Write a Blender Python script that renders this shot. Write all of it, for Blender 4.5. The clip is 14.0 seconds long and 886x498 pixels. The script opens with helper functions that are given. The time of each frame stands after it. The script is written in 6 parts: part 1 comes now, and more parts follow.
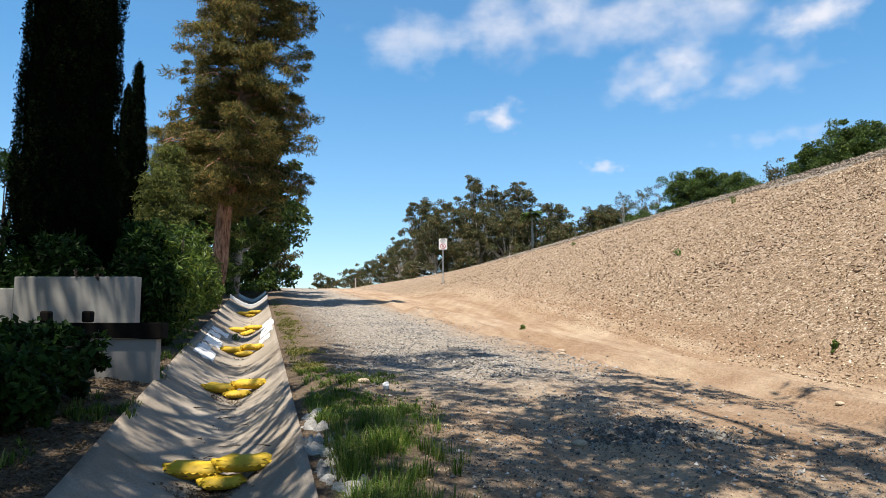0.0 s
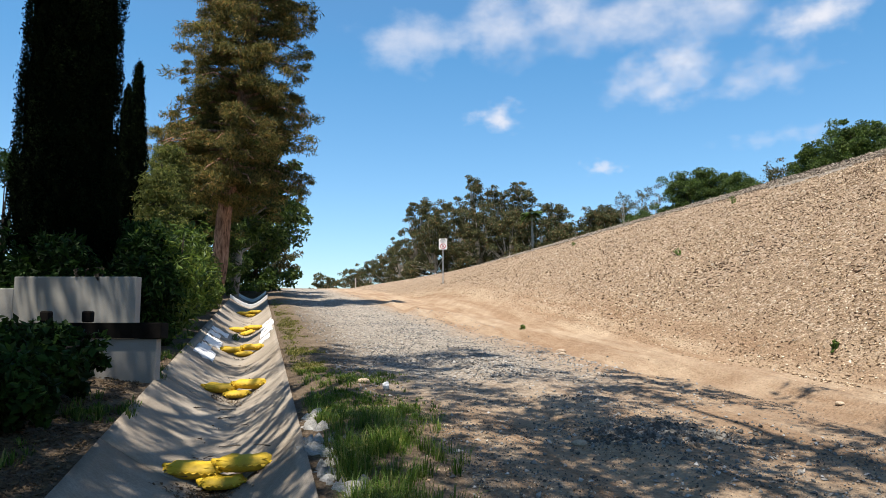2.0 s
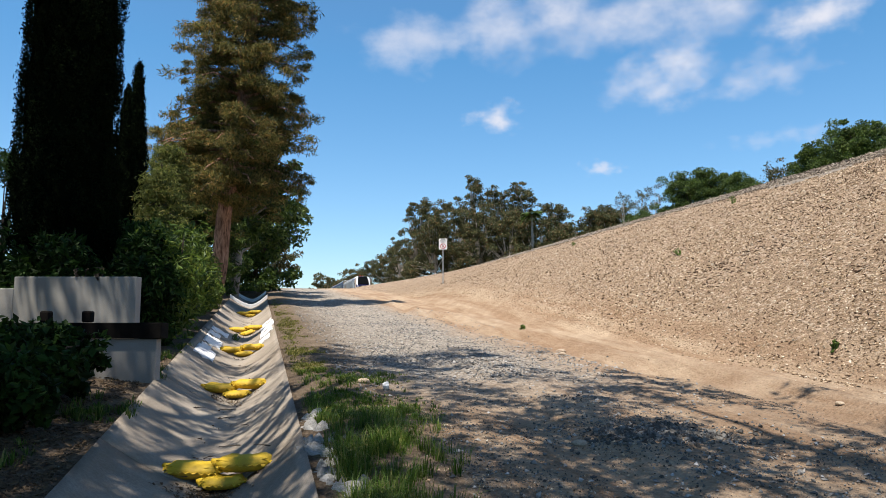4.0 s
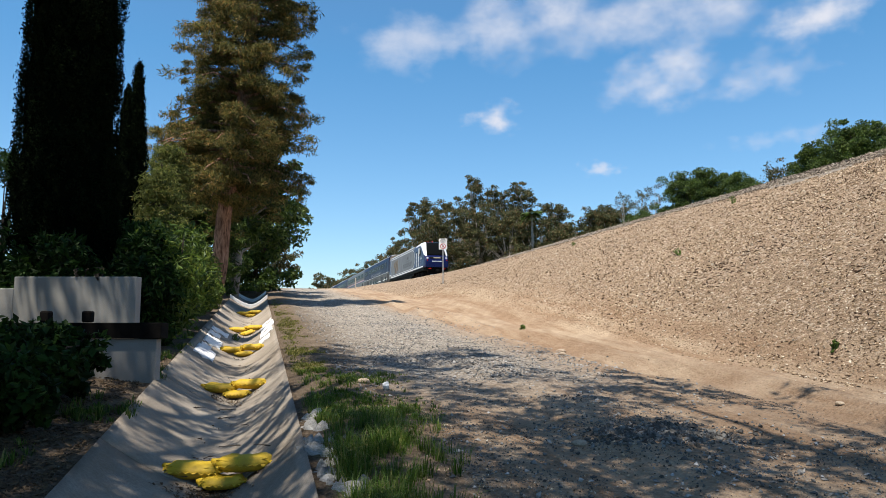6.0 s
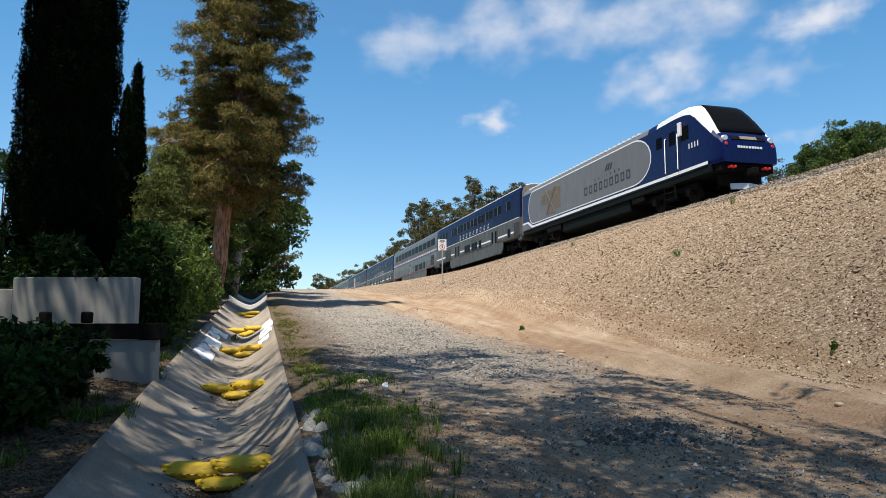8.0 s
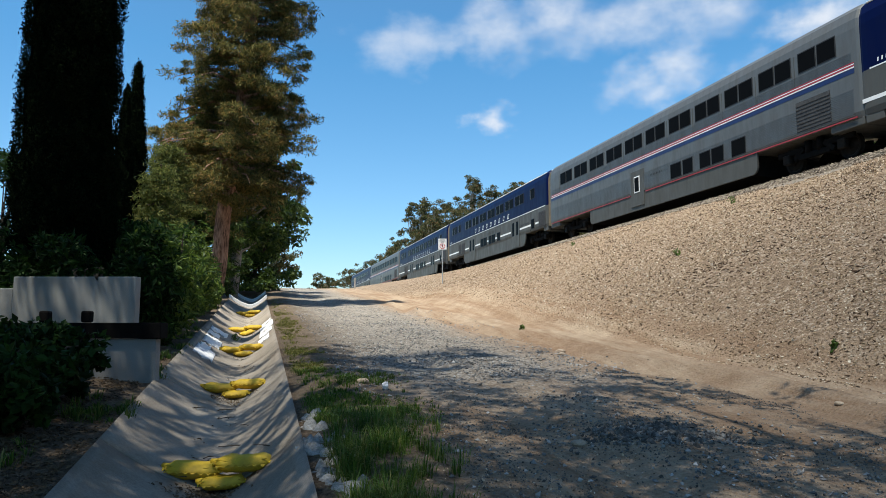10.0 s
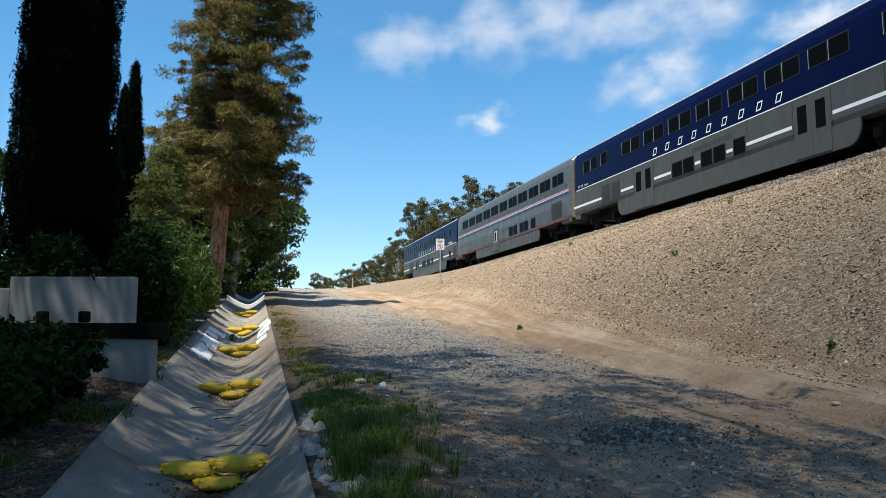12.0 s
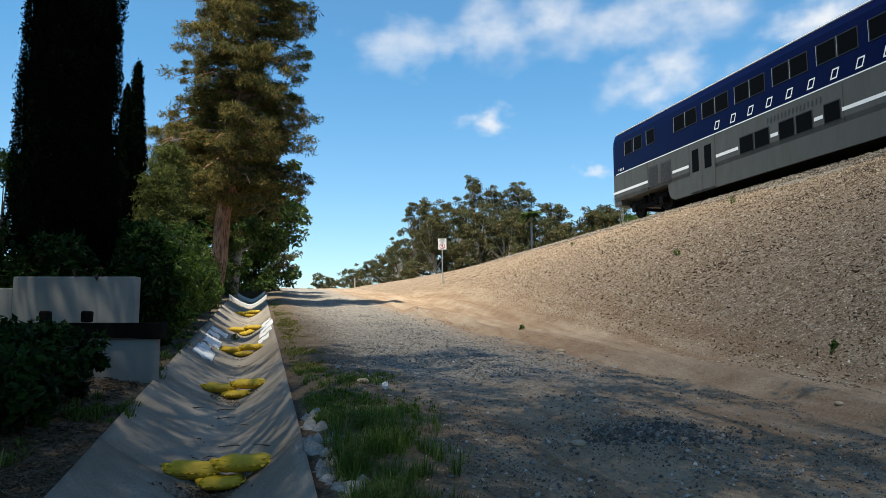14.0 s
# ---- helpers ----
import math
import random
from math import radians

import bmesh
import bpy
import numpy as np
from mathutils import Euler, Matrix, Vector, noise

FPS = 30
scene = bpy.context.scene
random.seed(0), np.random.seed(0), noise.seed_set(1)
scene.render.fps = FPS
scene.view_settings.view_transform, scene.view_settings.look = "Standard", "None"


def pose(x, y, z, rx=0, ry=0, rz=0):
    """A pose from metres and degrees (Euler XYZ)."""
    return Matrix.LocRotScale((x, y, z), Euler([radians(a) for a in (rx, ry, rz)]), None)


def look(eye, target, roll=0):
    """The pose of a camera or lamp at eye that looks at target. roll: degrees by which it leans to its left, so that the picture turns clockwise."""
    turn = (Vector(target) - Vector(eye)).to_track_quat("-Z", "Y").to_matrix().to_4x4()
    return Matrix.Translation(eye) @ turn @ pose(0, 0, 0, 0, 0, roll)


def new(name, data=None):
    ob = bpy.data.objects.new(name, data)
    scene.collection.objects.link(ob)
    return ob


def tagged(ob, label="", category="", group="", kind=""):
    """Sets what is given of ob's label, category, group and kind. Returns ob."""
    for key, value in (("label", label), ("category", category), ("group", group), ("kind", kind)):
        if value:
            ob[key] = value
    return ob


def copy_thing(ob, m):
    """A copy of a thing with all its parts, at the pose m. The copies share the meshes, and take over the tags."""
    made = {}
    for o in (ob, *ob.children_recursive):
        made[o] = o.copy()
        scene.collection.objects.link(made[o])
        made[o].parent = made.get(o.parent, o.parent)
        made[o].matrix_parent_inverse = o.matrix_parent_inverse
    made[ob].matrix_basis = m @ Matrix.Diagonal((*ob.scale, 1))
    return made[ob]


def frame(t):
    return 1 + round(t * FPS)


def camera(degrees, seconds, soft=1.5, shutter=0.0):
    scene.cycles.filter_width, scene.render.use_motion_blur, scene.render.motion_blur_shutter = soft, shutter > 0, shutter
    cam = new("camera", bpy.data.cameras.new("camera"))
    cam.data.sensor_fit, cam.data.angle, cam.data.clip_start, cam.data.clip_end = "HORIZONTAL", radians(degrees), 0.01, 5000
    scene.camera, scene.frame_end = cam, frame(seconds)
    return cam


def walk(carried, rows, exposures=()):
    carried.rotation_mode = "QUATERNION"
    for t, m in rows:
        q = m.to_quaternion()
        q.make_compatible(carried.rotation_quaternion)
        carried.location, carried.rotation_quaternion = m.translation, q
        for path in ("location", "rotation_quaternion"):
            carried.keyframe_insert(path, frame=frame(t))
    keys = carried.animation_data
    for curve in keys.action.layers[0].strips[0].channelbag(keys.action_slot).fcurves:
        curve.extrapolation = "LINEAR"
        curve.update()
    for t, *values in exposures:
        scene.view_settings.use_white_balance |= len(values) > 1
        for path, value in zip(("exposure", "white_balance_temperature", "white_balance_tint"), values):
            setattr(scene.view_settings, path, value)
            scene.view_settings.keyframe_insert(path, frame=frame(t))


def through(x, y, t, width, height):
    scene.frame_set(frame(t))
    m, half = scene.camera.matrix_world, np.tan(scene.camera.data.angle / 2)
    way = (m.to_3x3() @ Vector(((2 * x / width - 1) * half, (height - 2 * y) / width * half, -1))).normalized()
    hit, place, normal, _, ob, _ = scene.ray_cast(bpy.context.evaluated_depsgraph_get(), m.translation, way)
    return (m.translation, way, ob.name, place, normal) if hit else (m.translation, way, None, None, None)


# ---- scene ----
# camera: stands on the ditch's edge, tilted up, with a slight sway near the end
EYE = (0.0, 0.0, 1.6)
TILT = 6.265
cam = camera(63.82, 14.0, soft=0.75)


def sway(right, down):
    return pose(*EYE, 90 + TILT + down, 0, -right)


walk(cam, [(0.0, sway(0, 0)), (3.0, sway(0, 0)), (7.5, sway(0, 0)), (8.0, sway(0.06, 0.06)), (9.2, sway(0.04, 0.02)),
           (10.5, sway(0.05, 0)), (11.0, sway(0, 0)), (11.2, sway(0.05, 0)), (11.5, sway(0.3, 0)), (11.9, sway(0.25, 0.02)),
           (12.3, sway(0.2, 0)), (12.6, sway(0.2, 0)), (12.8, sway(0.36, 0)), (13.0, sway(0.48, 0.04)), (13.15, sway(0.7, 0.1)),
           (13.3, sway(0.72, 0.22)), (13.5, sway(0.68, 0.17)), (13.6, sway(0.46, 0.08)), (13.8, sway(0.02, 0)), (14.0, sway(0.06, 0))],
     exposures=[(0.0, 0.86, 6450, 12), (2.0, 0.82, 6450, 12), (2.4, 0.81, 6400, 21), (3.2, 0.78, 6400, 16), (5.5, 0.71, 6380, 12), (8.0, 0.70, 6400, 11), (10.5, 0.78, 6150, 7), (12.5, 0.84, 6250, 7), (14.0, 0.88, 6550, 7)])

# daylight: sky and one sun, high behind the camera's left shoulder
SUN = Vector((-0.20, -0.26, 0.945)).normalized()
world = bpy.data.worlds.new("world")
scene.world = world
world.use_nodes = True
wn = world.node_tree.nodes
sky = wn.new("ShaderNodeTexSky")
sky.sky_type, sky.sun_disc = "NISHITA", False
sky.sun_elevation = math.asin(SUN.z)
sky.sun_rotation = math.atan2(SUN.x, SUN.y)
sky.air_density, sky.dust_density, sky.ozone_density = 1.0, 0.4, 1.2
tint = wn.new("ShaderNodeMix")
tint.data_type, tint.blend_type = "RGBA", "MULTIPLY"
tint.inputs[0].default_value = 1.0
split_ray = wn.new("ShaderNodeSeparateXYZ")
world.node_tree.links.new(wn.new("ShaderNodeTexCoord").outputs["Generated"], split_ray.inputs[0])
haze = wn.new("ShaderNodeValToRGB")
haze.color_ramp.elements[0].position, haze.color_ramp.elements[0].color = 0.0, (0.86, 0.98, 1.06, 1)
haze.color_ramp.elements[1].position, haze.color_ramp.elements[1].color = 0.36, (0.53, 0.96, 1.10, 1)
high = haze.color_ramp.elements.new(0.9)
high.color = (0.80, 0.94, 1.0, 1)
world.node_tree.links.new(split_ray.outputs[2], haze.inputs[0])
world.node_tree.links.new(haze.outputs[0], tint.inputs[7])
world.node_tree.links.new(sky.outputs[0], tint.inputs[6])
world.node_tree.links.new(tint.outputs[2], wn["Background"].inputs[0])
wn["Background"].inputs[1].default_value = 0.095
sun = new("sun", bpy.data.lights.new("sun", "SUN"))
sun.data.energy, sun.data.angle, sun.data.color = 4.9, radians(0.55), (1.0, 0.93, 0.80)
sun.matrix_world = look((0, 0, 60), Vector((0, 0, 60)) - SUN)

# the track runs straight: A along it away from the camera, B to its right
TH = radians(14.55)
ALONG, RIGHT = Vector((-math.sin(TH), math.cos(TH), 0)), Vector((math.cos(TH), math.sin(TH), 0))
TRACK_B, RAIL_Z = 20.32, 7.33
SHOULDER_B, SHOULDER_Z = 18.6, 6.93


def at(a, b, z=0.0):
    p = ALONG * a + RIGHT * b
    return Vector((p.x, p.y, z))


def ab(x, y):
    return -x * math.sin(TH) + y * math.cos(TH), x * math.cos(TH) + y * math.sin(TH)


def smooth(e0, e1, x):
    t = np.clip((x - e0) / (e1 - e0), 0, 1)
    return t * t * (3 - 2 * t)


def grade(a):
    """The height of the gravel way: it climbs to a crest and runs level behind it."""
    a = np.asarray(a, float)
    k = 3.0
    up = 0.0823 * np.clip(a, -25, None)
    top = 5.88 + 0.002 * np.clip(a - 64, 0, 200)
    return -k * np.log(np.exp(-up / k * 4) + np.exp(-top / k * 4)) / 4 + 0.0


def terrain(a, b):
    """The ground's height from the distance along and across the track."""
    a, b = np.asarray(a, float), np.asarray(b, float)
    g = grade(a)
    toe = 7.6 + 0.6 * np.sin(a * 0.13 + 1.0) + smooth(25, 60, a) * 1.2
    t = np.clip((b - toe) / (SHOULDER_B - toe), 0, 1)
    bank = t + 0.05 * np.sin(t * math.pi) - 0.10 * np.exp(-((b - toe) / 1.2) ** 2) * (b > toe - 3) * 0.5
    z = g + (SHOULDER_Z - 0.05 - g) * np.clip(bank, 0, 1)
    z = np.where(b > SHOULDER_B, SHOULDER_Z - 0.05 - 0.25 * smooth(23, 26, b), z)
    # shallow wheel ruts, a berm at the toe, a little rise beside the ditch
    z = z - 0.05 * np.exp(-((b - 2.9) / 0.35) ** 2) - 0.05 * np.exp(-((b - 4.8) / 0.4) ** 2)
    lip = toe - 0.9 + 0.25 * np.sin(a * 0.9)
    z = z + (0.13 * np.exp(-((b - lip) / 0.22) ** 2) - 0.10 * np.exp(-((b - lip + 0.55) / 0.3) ** 2) + 0.07 * np.exp(-((b - lip - 0.9) / 0.16) ** 2)) * smooth(46, 24, a)
    z = z + 0.06 * np.exp(-((b - 1.1) / 0.5) ** 2) + 0.10 * smooth(-1.4, -2.4, b)
    return z


DITCH = (-1.32, 0.43)


def relief(a, b):
    """The ground with its small bumps."""
    a, b = np.atleast_1d(np.asarray(a, float)), np.atleast_1d(np.asarray(b, float))
    x, y = ALONG.x * a + RIGHT.x * b, ALONG.y * a + RIGHT.y * b
    w = np.array([noise.noise((p * 1.3, q * 1.3, 0)) * 0.035 + noise.noise((p * 0.35, q * 0.35, 4)) * 0.07 + noise.noise((p * 5, q * 5, 9)) * 0.012
                  for p, q in zip(x.ravel().tolist(), y.ravel().tolist())]).reshape(x.shape)
    near = (np.abs(a) < 160) & (np.abs(b) < 60) & (b < SHOULDER_B - 0.3)
    edge = np.clip(np.minimum(np.abs(b - DITCH[0]), np.abs(b - DITCH[1])) / 0.5, 0, 1)
    return terrain(a, b) + np.where(near, w * edge, 0)


def ground_z(x, y):
    a, b = ab(x, y)
    return float(relief(a, b)[0])


# ---- materials ----
def shader(name, rough=0.9, metal=0.0, spec=0.3):
    m = bpy.data.materials.new(name)
    m.use_nodes = True
    n, l = m.node_tree.nodes, m.node_tree.links
    b = n["Principled BSDF"]
    b.inputs["Roughness"].default_value, b.inputs["Metallic"].default_value = rough, metal
    b.inputs["Specular IOR Level"].default_value = spec
    return m, n, l, b


def noise_node(n, l, scale, detail=6.0, rough=0.6, vec=None):
    t = n.new("ShaderNodeTexNoise")
    t.inputs["Scale"].default_value, t.inputs["Detail"].default_value, t.inputs["Roughness"].default_value = scale, detail, rough
    if vec is not None:
        l.new(vec, t.inputs["Vector"])
    return t


def ramp_node(n, l, src, stops):
    r = n.new("ShaderNodeValToRGB")
    while len(r.color_ramp.elements) < len(stops):
        r.color_ramp.elements.new(0.5)
    for e, (p, c) in zip(r.color_ramp.elements, stops):
        e.position, e.color = p, (*c, 1)
    l.new(src, r.inputs[0])
    return r


def mix_node(n, l, fac, c1, c2, how="MIX"):
    m = n.new("ShaderNodeMix")
    m.data_type, m.blend_type = "RGBA", how
    for sock, v in ((m.inputs[0], fac), (m.inputs[6], c1), (m.inputs[7], c2)):
        if isinstance(v, bpy.types.NodeSocket):
            l.new(v, sock)
        elif isinstance(v, (int, float)):
            sock.default_value = v
        else:
            sock.default_value = (*v, 1)
    return m.outputs[2]


def bump_node(n, l, b, src, strength, dist):
    u = n.new("ShaderNodeBump")
    u.inputs["Strength"].default_value, u.inputs["Distance"].default_value = strength, dist
    l.new(src, u.inputs["Height"])
    l.new(u.outputs[0], b.inputs["Normal"])
    return u


def coords(n, which="Object"):
    return n.new("ShaderNodeTexCoord").outputs[which]


def mottled(name, dark, light, scale=4.0, fine=60.0, rough=0.85, metal=0.0, bump=0.3, dist=0.01, spec=0.3, stain=None):
    """A surface that varies at two scales, with fine relief."""
    m, n, l, b = shader(name, rough, metal, spec)
    v = coords(n)
    big, small = noise_node(n, l, scale, vec=v), noise_node(n, l, fine, vec=v)
    c = ramp_node(n, l, big.outputs[0], [(0.3, dark), (0.7, light)]).outputs[0]
    c = mix_node(n, l, 0.35, c, ramp_node(n, l, small.outputs[0], [(0.3, [x * 0.5 for x in dark]), (0.7, [min(1, x * 1.25) for x in light])]).outputs[0])
    if stain:
        s = noise_node(n, l, scale * 0.35, 8, 0.7, v)
        c = mix_node(n, l, ramp_node(n, l, s.outputs[0], [(0.5, (0, 0, 0)), (0.72, (1, 1, 1))]).outputs[0], c, stain)
    l.new(c, b.inputs["Base Color"])
    bump_node(n, l, b, small.outputs[0], bump, dist)
    return m


def leafy(name, dark, light, rough=0.55, through=0.25, tip=None, spec=0.3):
    """Foliage: each leaf or clump has its own shade, and some light passes through."""
    m, n, l, b = shader(name, rough, 0, spec)
    g = n.new("ShaderNodeNewGeometry")
    stops = [(0.0, dark), (0.75, light)] + ([(1.0, tip)] if tip else [])
    c = ramp_node(n, l, g.outputs["Random Per Island"], stops).outputs[0]
    big = noise_node(n, l, 0.8, 3, vec=coords(n))
    c = mix_node(n, l, 0.6, c, ramp_node(n, l, big.outputs[0], [(0.35, (0.55, 0.55, 0.5)), (0.65, (1.15, 1.1, 1.0))]).outputs[0], "MULTIPLY")
    l.new(c, b.inputs["Base Color"])
    t = n.new("ShaderNodeBsdfTranslucent")
    l.new(c, t.inputs[0])
    x = n.new("ShaderNodeMixShader")
    x.inputs[0].default_value = through
    l.new(b.outputs[0], x.inputs[1])
    l.new(t.outputs[0], x.inputs[2])
    l.new(x.outputs[0], n["Material Output"].inputs[0])
    return m


def furrowed(name, dark, light):
    """Bark with long upright furrows."""
    m, n, l, b = shader(name, 0.95, 0, 0.1)
    mp = n.new("ShaderNodeMapping")
    mp.inputs["Scale"].default_value = (1.0, 1.0, 0.16)
    l.new(coords(n), mp.inputs[0])
    f, g = noise_node(n, l, 14, 6, 0.7, mp.outputs[0]), noise_node(n, l, 3, 4, 0.6, coords(n))
    c = ramp_node(n, l, f.outputs[0], [(0.38, dark), (0.62, light)]).outputs[0]
    l.new(mix_node(n, l, 0.4, c, g.outputs[0], "OVERLAY"), b.inputs["Base Color"])
    bump_node(n, l, b, f.outputs[0], 1.0, 0.08)
    return m


def painted(name, colour, rough=0.35, metal=0.0, dirt=0.25, scale=1.2, spec=0.5):
    """Vehicle paint or steel with streaks of dust."""
    m, n, l, b = shader(name, rough, metal, spec)
    v = coords(n)
    mp = n.new("ShaderNodeMapping")
    mp.inputs["Scale"].default_value = (1.0, 1.0, 0.25)
    l.new(v, mp.inputs[0])
    s = noise_node(n, l, scale * 3, 8, 0.65, mp.outputs[0])
    f = noise_node(n, l, 25, 5, 0.6, v)
    fac = ramp_node(n, l, s.outputs[0], [(0.4, (0, 0, 0)), (0.8, (dirt, dirt, dirt))]).outputs[0]
    c = mix_node(n, l, fac, colour, [x * 0.55 + 0.012 for x in colour])
    c = mix_node(n, l, 0.15, c, ramp_node(n, l, f.outputs[0], [(0.3, [x * 0.6 for x in colour]), (0.7, colour)]).outputs[0])
    l.new(c, b.inputs["Base Color"])
    r = ramp_node(n, l, s.outputs[0], [(0.3, (rough * 0.8,) * 3), (0.8, (min(1, rough * 1.5),) * 3)])
    l.new(r.outputs[0], b.inputs["Roughness"])
    return m


def ground_material():
    m, n, l, b = shader("earth", 0.95, 0, 0.15)
    pos = n.new("ShaderNodeNewGeometry").outputs["Position"]

    def dot(v):
        d = n.new("ShaderNodeVectorMath")
        d.operation = "DOT_PRODUCT"
        l.new(pos, d.inputs[0])
        d.inputs[1].default_value = v
        return d.outputs["Value"]

    def band(src, edges, wob, amount):
        """1 inside the band, with a wandering edge."""
        w = n.new("ShaderNodeMath")
        w.operation = "MULTIPLY_ADD"
        l.new(wob, w.inputs[0])
        w.inputs[1].default_value = amount
        l.new(src, w.inputs[2])
        r = n.new("ShaderNodeMapRange")
        r.interpolation_type = "SMOOTHSTEP"
        l.new(w.outputs[0], r.inputs[0])
        r.inputs[1].default_value, r.inputs[2].default_value = edges[0] + amount / 2, edges[1] + amount / 2
        r2 = n.new("ShaderNodeMapRange")
        r2.interpolation_type = "SMOOTHSTEP"
        l.new(w.outputs[0], r2.inputs[0])
        r2.inputs[1].default_value, r2.inputs[2].default_value = edges[2] + amount / 2, edges[3] + amount / 2
        q = n.new("ShaderNodeMath")
        q.operation = "SUBTRACT"
        l.new(r.outputs[0], q.inputs[0])
        l.new(r2.outputs[0], q.inputs[1])
        return q.outputs[0]

    bb = dot(tuple(RIGHT))
    lie = n.new("ShaderNodeCombineXYZ")
    l.new(dot(tuple(ALONG * 0.16)), lie.inputs[0])
    l.new(dot(tuple(RIGHT * 2.2)), lie.inputs[1])
    tracks = noise_node(n, l, 1.0, 7, 0.66, lie.outputs[0])
    big, mid, fine = (noise_node(n, l, s, 8, 0.62, pos) for s in (0.35, 2.2, 28.0))
    grit = noise_node(n, l, 90, 4, 0.7, pos)
    sand = ramp_node(n, l, mid.outputs[0], [(0.3, (0.40, 0.288, 0.190)), (0.7, (0.63, 0.482, 0.337))]).outputs[0]
    red = ramp_node(n, l, mid.outputs[0], [(0.3, (0.235, 0.126, 0.065)), (0.7, (0.348, 0.215, 0.126))]).outputs[0]
    soil = mix_node(n, l, ramp_node(n, l, big.outputs[0], [(0.45, (0, 0, 0)), (0.65, (0.75,) * 3)]).outputs[0], sand, red)
    soil = mix_node(n, l, ramp_node(n, l, tracks.outputs[0], [(0.44, (0, 0, 0)), (0.60, (0.9,) * 3)]).outputs[0], soil, red)
    slope = ramp_node(n, l, mid.outputs[0], [(0.3, (0.205, 0.143, 0.090)), (0.7, (0.328, 0.238, 0.154))]).outputs[0]

    def cells(scale, stops):
        """Small bits lying close together, each of its own shade."""
        v = n.new("ShaderNodeTexVoronoi")
        v.inputs["Scale"].default_value, v.inputs["Randomness"].default_value = scale, 1.0
        l.new(pos, v.inputs["Vector"])
        sp = n.new("ShaderNodeSeparateColor")
        l.new(v.outputs["Color"], sp.inputs[0])
        return ramp_node(n, l, sp.outputs[0], stops).outputs[0], v.outputs["Distance"]

    bits, bit_edge = cells(17, [(0.0, (0.060, 0.036, 0.022)), (0.3, (0.20, 0.125, 0.078)), (0.72, (0.37, 0.252, 0.165)), (1.0, (0.66, 0.55, 0.43))])
    slope = mix_node(n, l, 0.7, slope, bits)
    grey, grit_edge = cells(24, [(0.0, (0.11, 0.102, 0.09)), (0.45, (0.27, 0.252, 0.225)), (0.8, (0.42, 0.392, 0.35)), (1.0, (0.62, 0.585, 0.53))])
    dirt = ramp_node(n, l, mid.outputs[0], [(0.3, (0.048, 0.033, 0.022)), (0.7, (0.105, 0.074, 0.050))]).outputs[0]
    c = mix_node(n, l, band(bb, (8.3, 9.8, 40, 60), mid.outputs[0], 1.0), soil, slope)
    road = n.new("ShaderNodeMath")
    road.operation = "MULTIPLY"
    l.new(band(bb, (0.8, 1.5, 4.4, 6.2), big.outputs[0], 1.5), road.inputs[0])
    l.new(band(dot(tuple(ALONG)), (7.0, 11.5, 70, 90), mid.outputs[0], 2.0), road.inputs[1])
    c = mix_node(n, l, road.outputs[0], c, grey)
    c = mix_node(n, l, band(bb, (-900, -800, 0.8, 2.6), mid.outputs[0], 1.6), c, dirt)
    far = mix_node(n, l, band(bb, (24, 30, 1500, 1600), big.outputs[0], 1), c, (0.105, 0.113, 0.049))
    c = mix_node(n, l, 0.35, far, ramp_node(n, l, fine.outputs[0], [(0.32, (0.097, 0.073, 0.049)), (0.6, (0.405, 0.308, 0.211)), (0.75, (0.502, 0.421, 0.324))]).outputs[0])
    l.new(c, b.inputs["Base Color"])
    add = n.new("ShaderNodeMath")
    add.operation = "MULTIPLY_ADD"
    l.new(fine.outputs[0], add.inputs[0])
    add.inputs[1].default_value = 2.0
    l.new(grit.outputs[0], add.inputs[2])
    both = n.new("ShaderNodeMath")
    both.operation = "MULTIPLY_ADD"
    l.new(bit_edge, both.inputs[0])
    both.inputs[1].default_value = -1.6
    l.new(add.outputs[0], both.inputs[2])
    bump_node(n, l, b, both.outputs[0], 0.9, 0.03)
    return m


def plain(name, colour, rough=0.6, metal=0.0, spec=0.4):
    return mottled(name, [c * 0.8 for c in colour], colour, 3, 40, rough, metal, 0.15, 0.004, spec)


EARTH = ground_material()
CONCRETE = mottled("concrete", (0.19, 0.160, 0.124), (0.345, 0.300, 0.246), 1.3, 45, 0.9, bump=0.35, dist=0.008, stain=(0.155, 0.118, 0.08))
WHITEWASH = mottled("worn_white_paint", (0.70, 0.69, 0.67), (0.84, 0.83, 0.81), 3, 40, 0.8, bump=0.3)
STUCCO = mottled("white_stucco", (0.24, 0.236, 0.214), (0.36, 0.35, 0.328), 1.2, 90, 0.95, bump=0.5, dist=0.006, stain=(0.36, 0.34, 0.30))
DARK_WOOD = mottled("dark_stained_wood", (0.004, 0.0035, 0.003), (0.009, 0.0075, 0.0065), 5, 60, 0.9, spec=0.1)
BALLAST = mottled("ballast_stone", (0.11, 0.093, 0.074), (0.24, 0.205, 0.165), 8, 50, 0.95, bump=0.8, dist=0.02)
STEEL = mottled("rusty_rail", (0.10, 0.06, 0.04), (0.22, 0.15, 0.11), 10, 80, 0.6, 0.6)
TIE = mottled("concrete_tie", (0.25, 0.23, 0.2), (0.36, 0.34, 0.3), 3, 60, 0.9)
BAG = mottled("yellow_woven_bag", (0.44, 0.28, 0.012), (0.66, 0.45, 0.028), 5, 160, 0.65, bump=0.5, dist=0.004, stain=(0.34, 0.21, 0.03))
WHITE_BAG = mottled("torn_white_bag", (0.14, 0.13, 0.11), (0.44, 0.43, 0.41), 9, 60, 0.7, bump=0.8, dist=0.02, stain=(0.10, 0.085, 0.062))
BARK = furrowed("reddish_bark", (0.09, 0.045, 0.028), (0.46, 0.27, 0.18))
